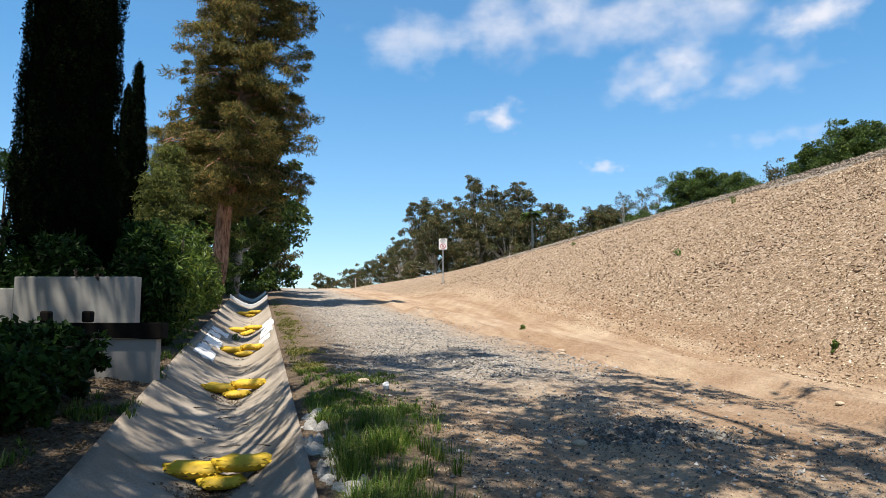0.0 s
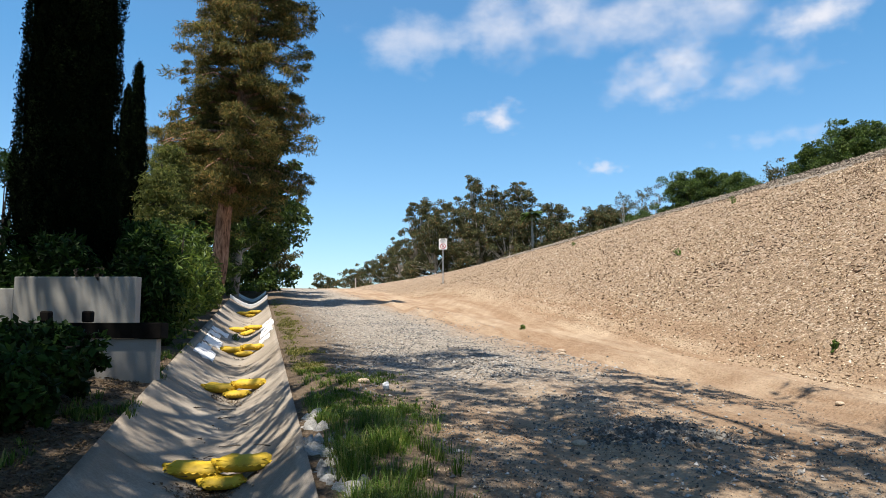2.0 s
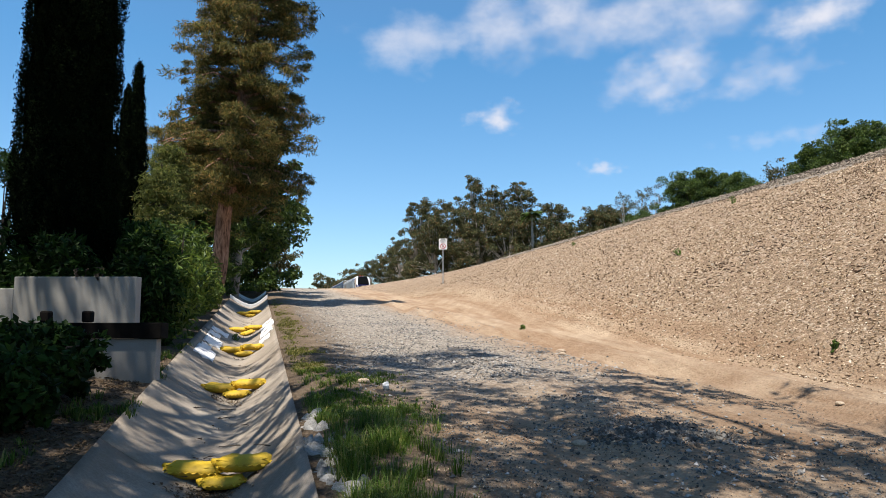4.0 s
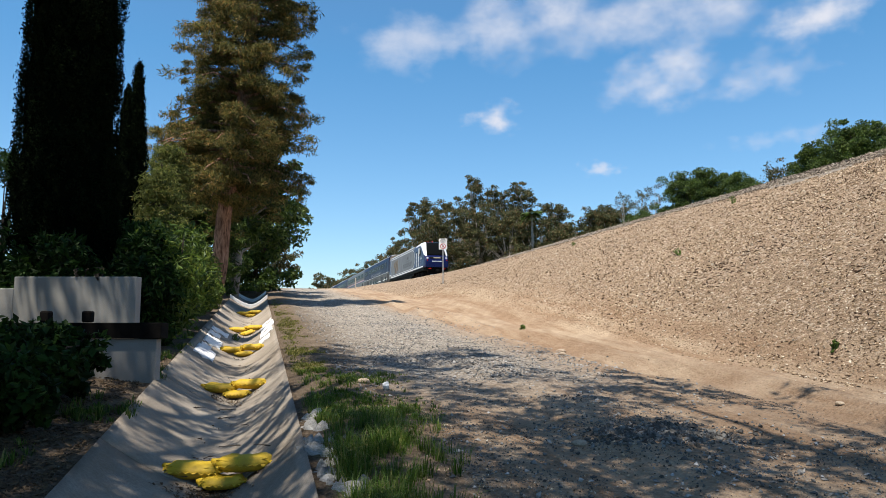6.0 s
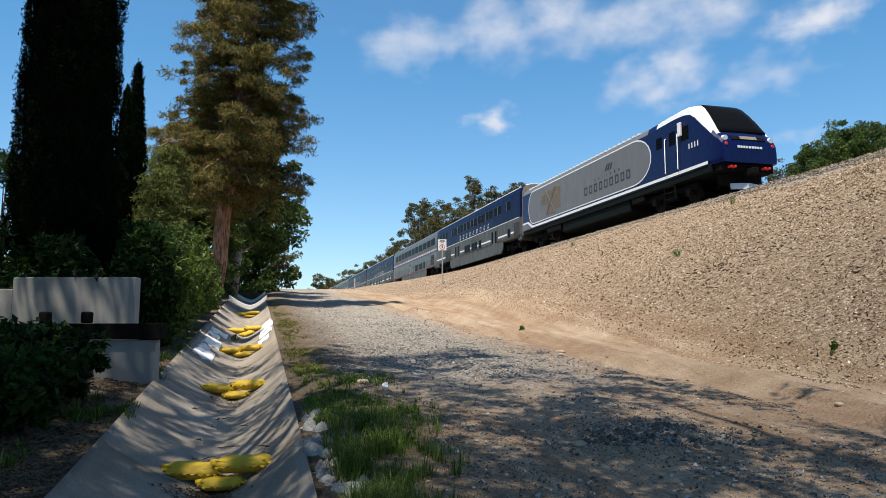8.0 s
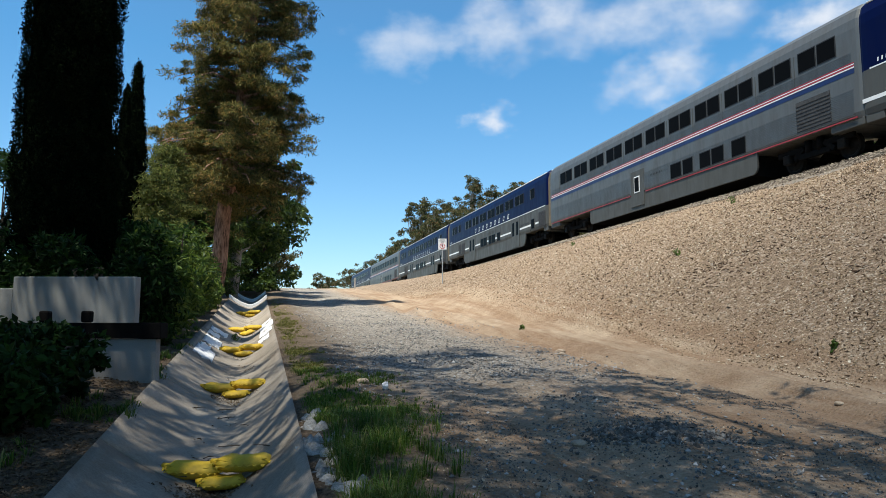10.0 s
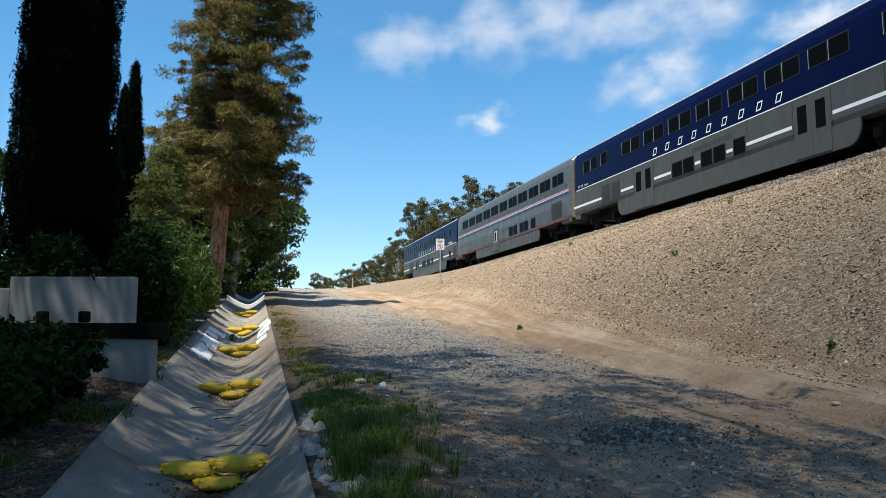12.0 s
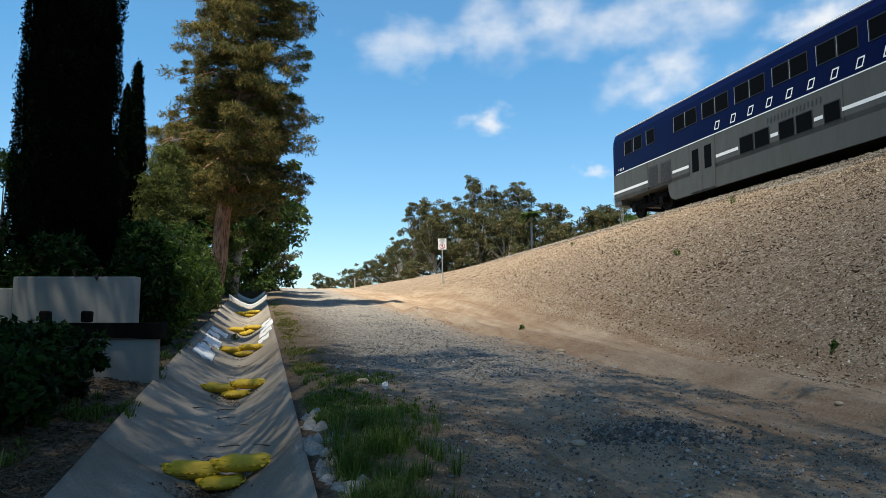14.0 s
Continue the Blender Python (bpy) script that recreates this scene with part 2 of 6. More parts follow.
PALM_BARK = mottled("shaggy_palm_bark", (0.12, 0.10, 0.08), (0.42, 0.37, 0.31), 9, 20, 0.95, bump=1.0, dist=0.05)
GUM_BARK = mottled("pale_gum_bark", (0.28, 0.23, 0.18), (0.58, 0.51, 0.43), 2, 20, 0.85)
DARK_BARK = mottled("dark_bark", (0.04, 0.03, 0.022), (0.10, 0.075, 0.055), 4, 30, 0.95, bump=0.8, dist=0.03)
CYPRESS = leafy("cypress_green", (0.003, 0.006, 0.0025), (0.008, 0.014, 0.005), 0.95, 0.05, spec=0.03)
NEEDLE = leafy("browning_needles", (0.040, 0.056, 0.018), (0.22, 0.195, 0.052), 0.7, 0.42, (0.40, 0.235, 0.080))
FEATHER = leafy("feathery_olive_leaf", (0.036, 0.060, 0.015), (0.18, 0.205, 0.045), 0.65, 0.4, (0.27, 0.24, 0.07))
# shade inside the cypress crowns, put into a near-black colour
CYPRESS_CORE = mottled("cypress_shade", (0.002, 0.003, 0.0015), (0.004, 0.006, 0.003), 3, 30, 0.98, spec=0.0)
BROADLEAF = leafy("broad_leaf", (0.022, 0.046, 0.010), (0.082, 0.135, 0.024), 0.5, 0.3, (0.16, 0.22, 0.040))
# sunlit and shaded copies of shrub green; the light difference is in the colours
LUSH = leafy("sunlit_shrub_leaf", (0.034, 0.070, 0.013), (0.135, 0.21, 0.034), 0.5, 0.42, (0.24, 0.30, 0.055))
BUSH = leafy("shaded_leaf", (0.006, 0.015, 0.0035), (0.026, 0.060, 0.011), 0.6, 0.25, spec=0.1)
GUM = leafy("gum_leaf", (0.028, 0.040, 0.015), (0.125, 0.130, 0.048), 0.6, 0.35, (0.23, 0.125, 0.062))
DRY_GRASS = leafy("yellowing_grass", (0.10, 0.12, 0.025), (0.26, 0.26, 0.06), 0.7, 0.35, (0.42, 0.34, 0.16))
GRASS = leafy("grass_blade", (0.035, 0.080, 0.010), (0.13, 0.215, 0.026), 0.6, 0.4, (0.30, 0.28, 0.10))


# ---- building blocks ----
def part(name, bm, mats, parent=None, label="", soften=False):
    me = bpy.data.meshes.new(name)
    bm.normal_update()
    bm.to_mesh(me)
    bm.free()
    for m in mats if isinstance(mats, (list, tuple)) else [mats]:
        me.materials.append(m)
    if soften:
        me.polygons.foreach_set("use_smooth", [True] * len(me.polygons))
    ob = new(name, me)
    ob.parent = parent
    return tagged(ob, label) if label else ob


def raw(name, verts, faces, mats, parent=None, label=""):
    me = bpy.data.meshes.new(name)
    me.from_pydata(verts.tolist() if isinstance(verts, np.ndarray) else verts, [], faces.tolist() if isinstance(faces, np.ndarray) else faces)
    for m in mats if isinstance(mats, (list, tuple)) else [mats]:
        me.materials.append(m)
    ob = new(name, me)
    ob.parent = parent
    return tagged(ob, label) if label else ob


def thing(name, label, category, m=None, group=""):
    ob = new(name)
    ob.empty_display_size = 0.2
    if m is not None:
        ob.matrix_world = m
    return tagged(ob, label, category, group)


def block(bm, lo, hi, bevel=0.0, m=None, mi=0):
    r = bmesh.ops.create_cube(bm, size=1)
    c, s = [(p + q) / 2 for p, q in zip(lo, hi)], [q - p for p, q in zip(lo, hi)]
    t = Matrix.Translation(c) @ Matrix.Diagonal((*s, 1))
    bmesh.ops.transform(bm, matrix=(m @ t) if m is not None else t, verts=r["verts"])
    fs = {f for v in r["verts"] for f in v.link_faces}
    for f in fs:
        f.material_index = mi
    if bevel:
        es = {e for f in fs for e in f.edges}
        bmesh.ops.bevel(bm, geom=list(es), offset=bevel, segments=2, affect="EDGES", profile=0.5)


def tube(bm, pts, radii, seg=8, cap=True):
    """A tapered round bar through the points."""
    rings = []
    pts = [Vector(p) for p in pts]
    for i, p in enumerate(pts):
        d = (pts[min(i + 1, len(pts) - 1)] - pts[max(i - 1, 0)]).normalized()
        u = d.orthogonal().normalized() if abs(d.z) > 0.9 else d.cross(Vector((0, 0, 1))).normalized()
        if abs(d.z) > 0.9:
            u = Vector((1, 0, 0)) - d * d.x
            u.normalize()
        w = d.cross(u)
        rings.append([bm.verts.new(p + (u * math.cos(k * 2 * math.pi / seg) + w * math.sin(k * 2 * math.pi / seg)) * radii[i]) for k in range(seg)])
    for r0, r1 in zip(rings, rings[1:]):
        for k in range(seg):
            f = bm.faces.new((r0[k], r0[(k + 1) % seg], r1[(k + 1) % seg], r1[k]))
            f.smooth = True
    if cap:
        bm.faces.new(rings[0][::-1])
        bm.faces.new(rings[-1])


def loft(bm, rings, cap=True, mi=None):
    vs = [[bm.verts.new(p) for p in r] for r in rings]
    n = len(vs[0])
    for r0, r1 in zip(vs, vs[1:]):
        for k in range(n):
            f = bm.faces.new((r0[k], r0[(k + 1) % n], r1[(k + 1) % n], r1[k]))
            if mi:
                f.material_index = mi(f.calc_center_median())
    if cap:
        for f in (bm.faces.new(vs[0][::-1]), bm.faces.new(vs[-1])):
            if mi:
                f.material_index = mi(f.calc_center_median())


RNG = np.random.default_rng(7)


def leaf_mesh(spots, per, size, stretch=(1, 1, 0.8), slim=0.45, droop=0.0, shell=0.35, rng=None):
    """Many small folded leaves in clumps; spots: rows of x, y, z, radius."""
    rng = rng or RNG
    spots = np.asarray(spots, float)
    n = len(spots) * per
    c = np.repeat(spots, per, axis=0)
    d = rng.normal(size=(n, 3))
    d /= np.linalg.norm(d, axis=1)[:, None]
    r = (shell + (1 - shell) * rng.random(n) ** 0.6)[:, None] * c[:, 3:4]
    p = c[:, :3] + d * r * np.array(stretch)
    u = rng.normal(size=(n, 3)) + d * 0.6
    u[:, 2] -= droop
    u /= np.linalg.norm(u, axis=1)[:, None]
    w = np.cross(u, rng.normal(size=(n, 3)))
    w /= np.linalg.norm(w, axis=1)[:, None]
    s = (size * (0.6 + 0.8 * rng.random(n)))[:, None]
    nrm = np.cross(u, w)
    v = np.stack([p - u * s * 0.5, p + w * s * slim * 0.5 + nrm * s * 0.08, p + u * s * 0.5, p - w * s * slim * 0.5 + nrm * s * 0.08], axis=1).reshape(-1, 3)
    return v, np.arange(4 * n).reshape(-1, 4)


STONE_V = np.array([(1, 0, 0), (-1, 0, 0), (0, 1, 0), (0, -1, 0), (0, 0, 1), (0, 0, -1)], float)
STONE_F = np.array([(0, 2, 4), (2, 1, 4), (1, 3, 4), (3, 0, 4), (2, 0, 5), (1, 2, 5), (3, 1, 5), (0, 3, 5)])


def stones(name, a, b, size, mats, label, flat=0.6, kind="stuff", lift=0.25, category="gravel", rng=None, slim=1.0, level=None):
    """Loose stones that lie on the ground at the given distances along and across the track."""
    rng = rng or RNG
    n = len(a)
    z = (level or relief)(a, b)
    x, y = ALONG.x * a + RIGHT.x * b, ALONG.y * a + RIGHT.y * b
    s = size * (0.5 + rng.random(n) ** 2)
    jit = 0.65 + 0.7 * rng.random((n, 6, 1))
    v = STONE_V[None] * jit * (s[:, None] * np.stack([0.8 + 0.5 * rng.random(n), slim * (0.6 + 0.4 * rng.random(n)), flat * (0.6 + 0.6 * rng.random(n))], 1))[:, None, :]
    ang = rng.random(n) * 2 * math.pi
    tip = rng.normal(size=n) * 0.6
    ca, sa, ct, st = np.cos(ang)[:, None], np.sin(ang)[:, None], np.cos(tip)[:, None], np.sin(tip)[:, None]
    vx, vy, vz = v[..., 0], v[..., 1], v[..., 2]
    vx, vz = vx * ct - vz * st, vx * st + vz * ct
    v = np.stack([vx * ca - vy * sa + x[:, None], vx * sa + vy * ca + y[:, None], vz + (z + s * lift)[:, None]], 2).reshape(-1, 3)
    f = (STONE_F[None] + 6 * np.arange(n)[:, None, None]).reshape(-1, 3)
    ob = raw(name, v, f, mats)
    return tagged(ob, label, category, kind=kind)


# ---- the ground ----
DITCH_A = (-5.0, 47.0)


def build_ground():
    al = np.unique(np.round(np.concatenate([[-2500, -900, -300, -120, -60], np.arange(-30, 3, 1.0), np.arange(3, 30, 0.16), np.arange(30, 75, 0.5),
                                            np.arange(75, 160, 4), [170, 200, 260, 400, 800, 1600, 2600]]), 3))
    bl = np.unique(np.round(np.concatenate([[-2500, -800, -300, -120, -60, -40], np.arange(-30, -4, 1.0), np.arange(-4, -1.3, 0.15), [DITCH[0] - 0.01, DITCH[0] + 0.02, -0.6, 0.0, DITCH[1] - 0.02, DITCH[1] + 0.01],
                                            np.arange(0.6, 19, 0.16), np.arange(19, 27, 0.5), [30, 35, 45, 60, 90, 150, 400, 1000, 2600]]), 3))
    A, B = np.meshgrid(al, bl, indexing="ij")
    Z = relief(A, B)
    X, Y = ALONG.x * A + RIGHT.x * B, ALONG.y * A + RIGHT.y * B
    under = (B > DITCH[0]) & (B < DITCH[1]) & (A > DITCH_A[0]) & (A < DITCH_A[1])
    Z = np.where(under, Z - 0.75, Z)
    n, k = A.shape
    idx = np.arange(n * k).reshape(n, k)
    f = np.stack([idx[:-1, :-1], idx[1:, :-1], idx[1:, 1:], idx[:-1, 1:]], -1).reshape(-1, 4)[:, ::-1]
    ob = raw("ground", np.stack([X, Y, Z], -1).reshape(-1, 3), f, EARTH)
    ob.data.polygons.foreach_set("use_smooth", [True] * len(ob.data.polygons))
    tagged(ob, "tan sandy earth with a gravel way and a rising bank", "ground", kind="structure")


def ditch_z(a, b):
    c = -0.32
    u = np.clip(np.where(np.asarray(b) < c, (c - b) / (c - DITCH[0]), (b - c) / (DITCH[1] - c)), 0, 1)
    return grade(a) + 0.05 - 0.50 * (1 - u ** 1.55)


def sheet(bm, a0, a1, b0, b1, lift, thick, na, nb, wob=0.0):
    """A piece of the ditch's lining."""
    top, low = [], []
    for i in range(na + 1):
        a = a0 + (a1 - a0) * i / na
        rt, rl = [], []
        for j in range(nb + 1):
            b = b0 + (b1 - b0) * j / nb
            aa = a + wob * math.sin(j * 1.7 + a0 * 3 + i * 2.3)
            z = float(ditch_z(aa, b)) + lift + 0.006 * noise.noise((aa * 2, b * 3, 1))
            rt.append(bm.verts.new(at(aa, b, z)))
            rl.append(bm.verts.new(at(aa, b, z - thick)))
        top.append(rt)
        low.append(rl)
    for i in range(na):
        for j in range(nb):
            f = bm.faces.new((top[i][j], top[i][j + 1], top[i + 1][j + 1], top[i + 1][j]))
            f.smooth = True
            bm.faces.new((low[i][j], low[i + 1][j], low[i + 1][j + 1], low[i][j + 1]))
        bm.faces.new((top[i][0], top[i + 1][0], low[i + 1][0], low[i][0]))
        bm.faces.new((top[i][nb], low[i][nb], low[i + 1][nb], top[i + 1][nb]))
    for j in range(nb):
        bm.faces.new((top[0][j], low[0][j], low[0][j + 1], top[0][j + 1]))
        bm.faces.new((top[na][j], top[na][j + 1], low[na][j + 1], low[na][j]))


def build_ditch():
    ditch = tagged(new("drainage_ditch"), "grey concrete drainage ditch with stained rounded sides", "ditch", kind="structure")
    a = DITCH_A[0]
    while a < DITCH_A[1]:
        bm = bmesh.new()
        sheet(bm, a + 0.006, min(a + 4.0, DITCH_A[1]) - 0.006, DITCH[0], DITCH[1], 0, 0.12, 12, 18)
        part("slab", bm, CONCRETE, ditch)
        a += 4.0
    # remains of white paint beside the middle bags
    for a0, a1, b0, b1 in ((14.6, 15.9, -1.18, -0.82), (15.7, 16.5, -1.15, -0.95), (16.8, 18.3, -1.16, -0.8), (18.6, 19.4, -1.17, -0.9), (19.7, 20.6, -1.17, -0.75),
                           (17.6, 18.5, 0.05, 0.30), (18.8, 19.8, 0.08, 0.38), (20.0, 21.6, 0.10, 0.44), (21.8, 22.6, 0.15, 0.4)):
        bm = bmesh.new()
        sheet(bm, a0, a1, b0, b1, 0.022, 0.02, 6, 6, 0.12)
        part("paint_patch", bm, WHITEWASH, ditch, "flaking white paint")
    # raised lip where the ditch steps up at its far end
    for a0 in (36.5, 43.0):
        bm = bmesh.new()
        sheet(bm, a0, a0 + 0.35, DITCH[0] - 0.02, DITCH[1] + 0.02, 0.16, 0.2, 2, 18)
        part("lip", bm, WHITEWASH, ditch, "pale concrete lip")


def sandbag(bm, length, width, height, seed, m, rough=1.0):
    """A filled woven bag: soft, with pinched ends and wrinkles."""
    nu, nv = 18, 16
    rows = []
    for i in range(nu + 1):
        u = -1 + 2 * i / nu
        w = (1 - abs(u) ** 6) ** 0.75 if abs(u) < 1 else 0
        w = max(w, 0.10)
        ring = []
        for j in range(nv):
            t = 2 * math.pi * j / nv
            cy, cz = math.cos(t), math.sin(t)
            y = math.copysign(abs(cy) ** 0.62, cy) * width / 2 * (0.55 + 0.45 * w if abs(u) > 0.93 else w ** 0.5)
            z = math.copysign(abs(cz) ** 1.25, cz) * height / 2 * w
            wr = noise.noise((u * 3 + seed, y * 9, z * 9)) * 0.026 + noise.noise((u * 9 + seed, y * 24, z * 24)) * 0.014 * (0.4 + abs(u))
            wr *= rough
            ring.append(bm.verts.new(m @ Vector((u * length / 2 + wr * 0.5, y * (1 + wr * 2), z * (1 + wr * 3) + wr * 0.7 - 0.10 * height * (1 - u * u)))))
        rows.append(ring)
    for r0, r1 in zip(rows, rows[1:]):
        for j in range(nv):
            f = bm.faces.new((r0[j], r0[(j + 1) % nv], r1[(j + 1) % nv], r1[j]))
            f.smooth = True
    bm.faces.new(rows[0][::-1])
    bm.faces.new(rows[-1])
    # sewn seam along the bag and a gathered neck at one end
    line = [m @ Vector((u * length * 0.47, -width * 0.36 + 0.012 * math.sin(u * 9 + seed), height * 0.26 - 0.10 * height * (1 - u * u))) for u in np.linspace(-1, 1, 12)]
    tube(bm, line, [0.006] * 12, 5)
    # ruffled hems of loose cloth along the front and across both ends
    def hem(p0, p1, out, n, wave):
        rows = []
        for i in range(n + 1):
            s = i / n
            p = p0.lerp(p1, s)
            o = out * (0.7 + 0.6 * noise.noise((s * 7 + seed, 1.3, 0)))
            lift = Vector((0, 0, wave * math.sin(s * n * 1.9 + seed) + wave * noise.noise((s * 9, seed, 2))))
            rows.append([bm.verts.new(m @ q) for q in (p + Vector((0, 0, 0.004)), p + o + lift + Vector((0, 0, 0.003)), p + o + lift - Vector((0, 0, 0.003)), p - Vector((0, 0, 0.004)))])
        for r0, r1 in zip(rows, rows[1:]):
            for j in range(4):
                bm.faces.new((r0[j], r1[j], r1[(j + 1) % 4], r0[(j + 1) % 4]))
        bm.faces.new(rows[0])
        bm.faces.new(rows[-1][::-1])
    hem(Vector((-length * 0.46, -width * 0.46, -height * 0.08)), Vector((length * 0.46, -width * 0.46, -height * 0.08)), Vector((0, -0.032, -0.004)), 22, 0.011)
    hem(Vector((length * 0.485, -width * 0.40, 0)), Vector((length * 0.485, width * 0.40, 0)), Vector((0.04, 0, 0)), 12, 0.014)
    hem(Vector((-length * 0.485, width * 0.40, 0)), Vector((-length * 0.485, -width * 0.40, 0)), Vector((-0.035, 0, 0)), 12, 0.014)
    tube(bm, [m @ Vector((-length * 0.47, 0, 0)), m @ Vector((-length * 0.53, 0.01, 0.012)), m @ Vector((-length * 0.57, 0.02, 0.0))], [0.045, 0.025, 0.04], 8)


def build_sandbags():
    mid = -0.30
    turn = math.degrees(TH)
    sets = [(7.1, 1.0, 0), (11.7, 1.0, 1), (16.9, 0.98, 2), (22.2, 0.98, 3), (29.8, 0.98, 4)]
    for a, k, s in sets:
        for q, (db, da, dz, tilt, yaw, ln) in enumerate(((-0.22, 0.06, 0.03, 3, -12, 0.50), (0.22, -0.04, 0.055, -2, -14, 0.50), (0.04, -0.14, -0.010, -2, -12, 0.38))):
            if s == 3 and q == 2:
                db, da, dz, tilt, yaw = 0.02, -0.3, 0.0, -16, 30
            p = at(a + da, mid + db)
            z = float(ditch_z(a + da, mid + db)) + 0.085 + dz
            m = Matrix.Translation((p.x, p.y, z)) @ pose(0, 0, 0, 0, 0, turn + yaw + 4 * math.sin(s * 2.1 + q)) @ pose(0, 0, 0, 0, tilt, 0)
            bm = bmesh.new()
            sandbag(bm, ln * k, 0.30, 0.155 if q < 2 else 0.12, s * 7 + q * 3.3, Matrix(), 0.6)
            ob = part("sandbag", bm, BAG)
            ob.matrix_world = m
            tagged(ob, "yellow woven sandbag lying in the concrete ditch", "sandbag", "sandbags in the ditch")
    # torn white bags half buried along the ditch's edge
    for i, (a, b, k) in enumerate(((5.15, 0.66, 1.1), (5.5, 0.60, 0.9), (5.85, 0.66, 0.95), (6.25, 0.60, 0.9), (6.65, 0.63, 1.1), (7.2, 0.60, 0.8), (7.75, 0.62, 0.9))):
        p = at(a, b)
        bm = bmesh.new()
        sandbag(bm, 0.42 * k, 0.24 * k, 0.15, 50 + i * 5.1, Matrix(), 4.2)
        ob = part("torn_sandbag", bm, WHITE_BAG)
        ob.matrix_world = Matrix.Translation((p.x, p.y, float(relief(a, b)[0]) - 0.035)) @ pose(0, 0, 0, 5, -6, turn + 80 + 60 * math.sin(i * 2.7))
        tagged(ob, "weathered torn white sandbag half buried in grass", "sandbag", "torn bags at the ditch's edge")


# ---- track ----
def build_track():
    track = tagged(new("railway_track"), "ballasted railway track on top of the bank", "track", kind="structure")
    bm = bmesh.new()
    prof = [(-3.2, -1.1), (-1.80, -0.46), (-1.72, -0.42), (-1.40, -0.185), (1.40, -0.185), (1.72, -0.42), (1.80, -0.46), (3.2, -1.1)]
    rows = []
    for a in (-200, -60, *range(-20, 120, 2), 160, 260, 500, 1200):
        rows.append([bm.verts.new(at(a, TRACK_B + b, RAIL_Z + z + 0.03 * noise.noise((a * 0.7, b * 3, 2)))) for b, z in prof])
    for r0, r1 in zip(rows, rows[1:]):
        for k in range(len(prof) - 1):
            bm.faces.new((r0[k], r0[k + 1], r1[k + 1], r1[k]))
    part("ballast_bed", bm, BALLAST, track)
    for side in (-0.75, 0.75):
        bm = bmesh.new()
        sec = [(-0.07, -0.18), (0.07, -0.18), (0.07, -0.165), (0.012, -0.14), (0.012, -0.045), (0.037, -0.035), (0.037, 0), (-0.037, 0), (-0.037, -0.035), (-0.012, -0.045), (-0.012, -0.14), (-0.07, -0.165)]
        loft(bm, [[at(a, TRACK_B + side + y, RAIL_Z + z) for y, z in sec] for a in (-200, 0, 100, 300, 1200)])
        part("rail", bm, STEEL, track)
    bm = bmesh.new()
    block(bm, (-1.3, -0.13, -0.2), (1.3, 0.13, 0), 0.02)
    first = part("tie", bm, TIE, track)
    first.matrix_world = Matrix.Translation(at(-20, TRACK_B, RAIL_Z - 0.17)) @ pose(0, 0, 0, 0, 0, math.degrees(TH))
    for i in range(1, 180):
        ob = new("tie", first.data)
        ob.parent = track
        ob.matrix_world = Matrix.Translation(at(-20 + i * 0.61, TRACK_B, RAIL_Z - 0.17)) @ pose(0, 0, 0, 0, 0, math.degrees(TH))


build_ground()
build_ditch()
build_track()
build_sandbags()


# ---- garden wall ----
def build_wall():
    y0 = 9.7
    g = ground_z(-4.5, y0)
    w = thing("garden_wall", "low white stucco garden wall with a dark timber rail", "wall", Matrix.Translation((0, y0, 0)))
    bm = bmesh.new()
    block(bm, (-14, 0, g - 0.3), (-3.87, 0.16, 1.44), 0.012)
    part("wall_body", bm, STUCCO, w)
    bm = bmesh.new()
    block(bm, (-14, -0.05, 1.445), (-3.80, 0.22, 1.66), 0.012)
    part("timber_rail", bm, DARK_WOOD, w, "dark stained timber rail")
    for x in (-5.42, -4.85):
        bm = bmesh.new()
        block(bm, (x - 0.065, 0.0, 1.663), (x + 0.065, 0.13, 1.82), 0.025)
        part("post_cap", bm, DARK_WOOD, w)
    y1 = 11.6
    u = thing("house_wall", "white stucco wall with a stepped top beyond the garden", "wall", Matrix.Translation((0, y1, 0)))
    bm = bmesh.new()
    block(bm, (-7.0, 0, 0.4), (-5.0, 0.2, 2.42), 0.012)
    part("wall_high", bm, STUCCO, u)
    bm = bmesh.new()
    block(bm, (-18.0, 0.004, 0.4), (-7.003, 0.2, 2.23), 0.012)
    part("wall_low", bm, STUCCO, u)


# ---- sign ----
METAL = painted("galvanised_steel", (0.45, 0.45, 0.44), 0.5, 0.7)
SIGN_WHITE = painted("sign_white", (0.80, 0.80, 0.78), 0.45)
SIGN_RED = painted("sign_red", (0.55, 0.05, 0.05), 0.45)
SIGN_BLACK = painted("sign_black", (0.02, 0.02, 0.02), 0.5)


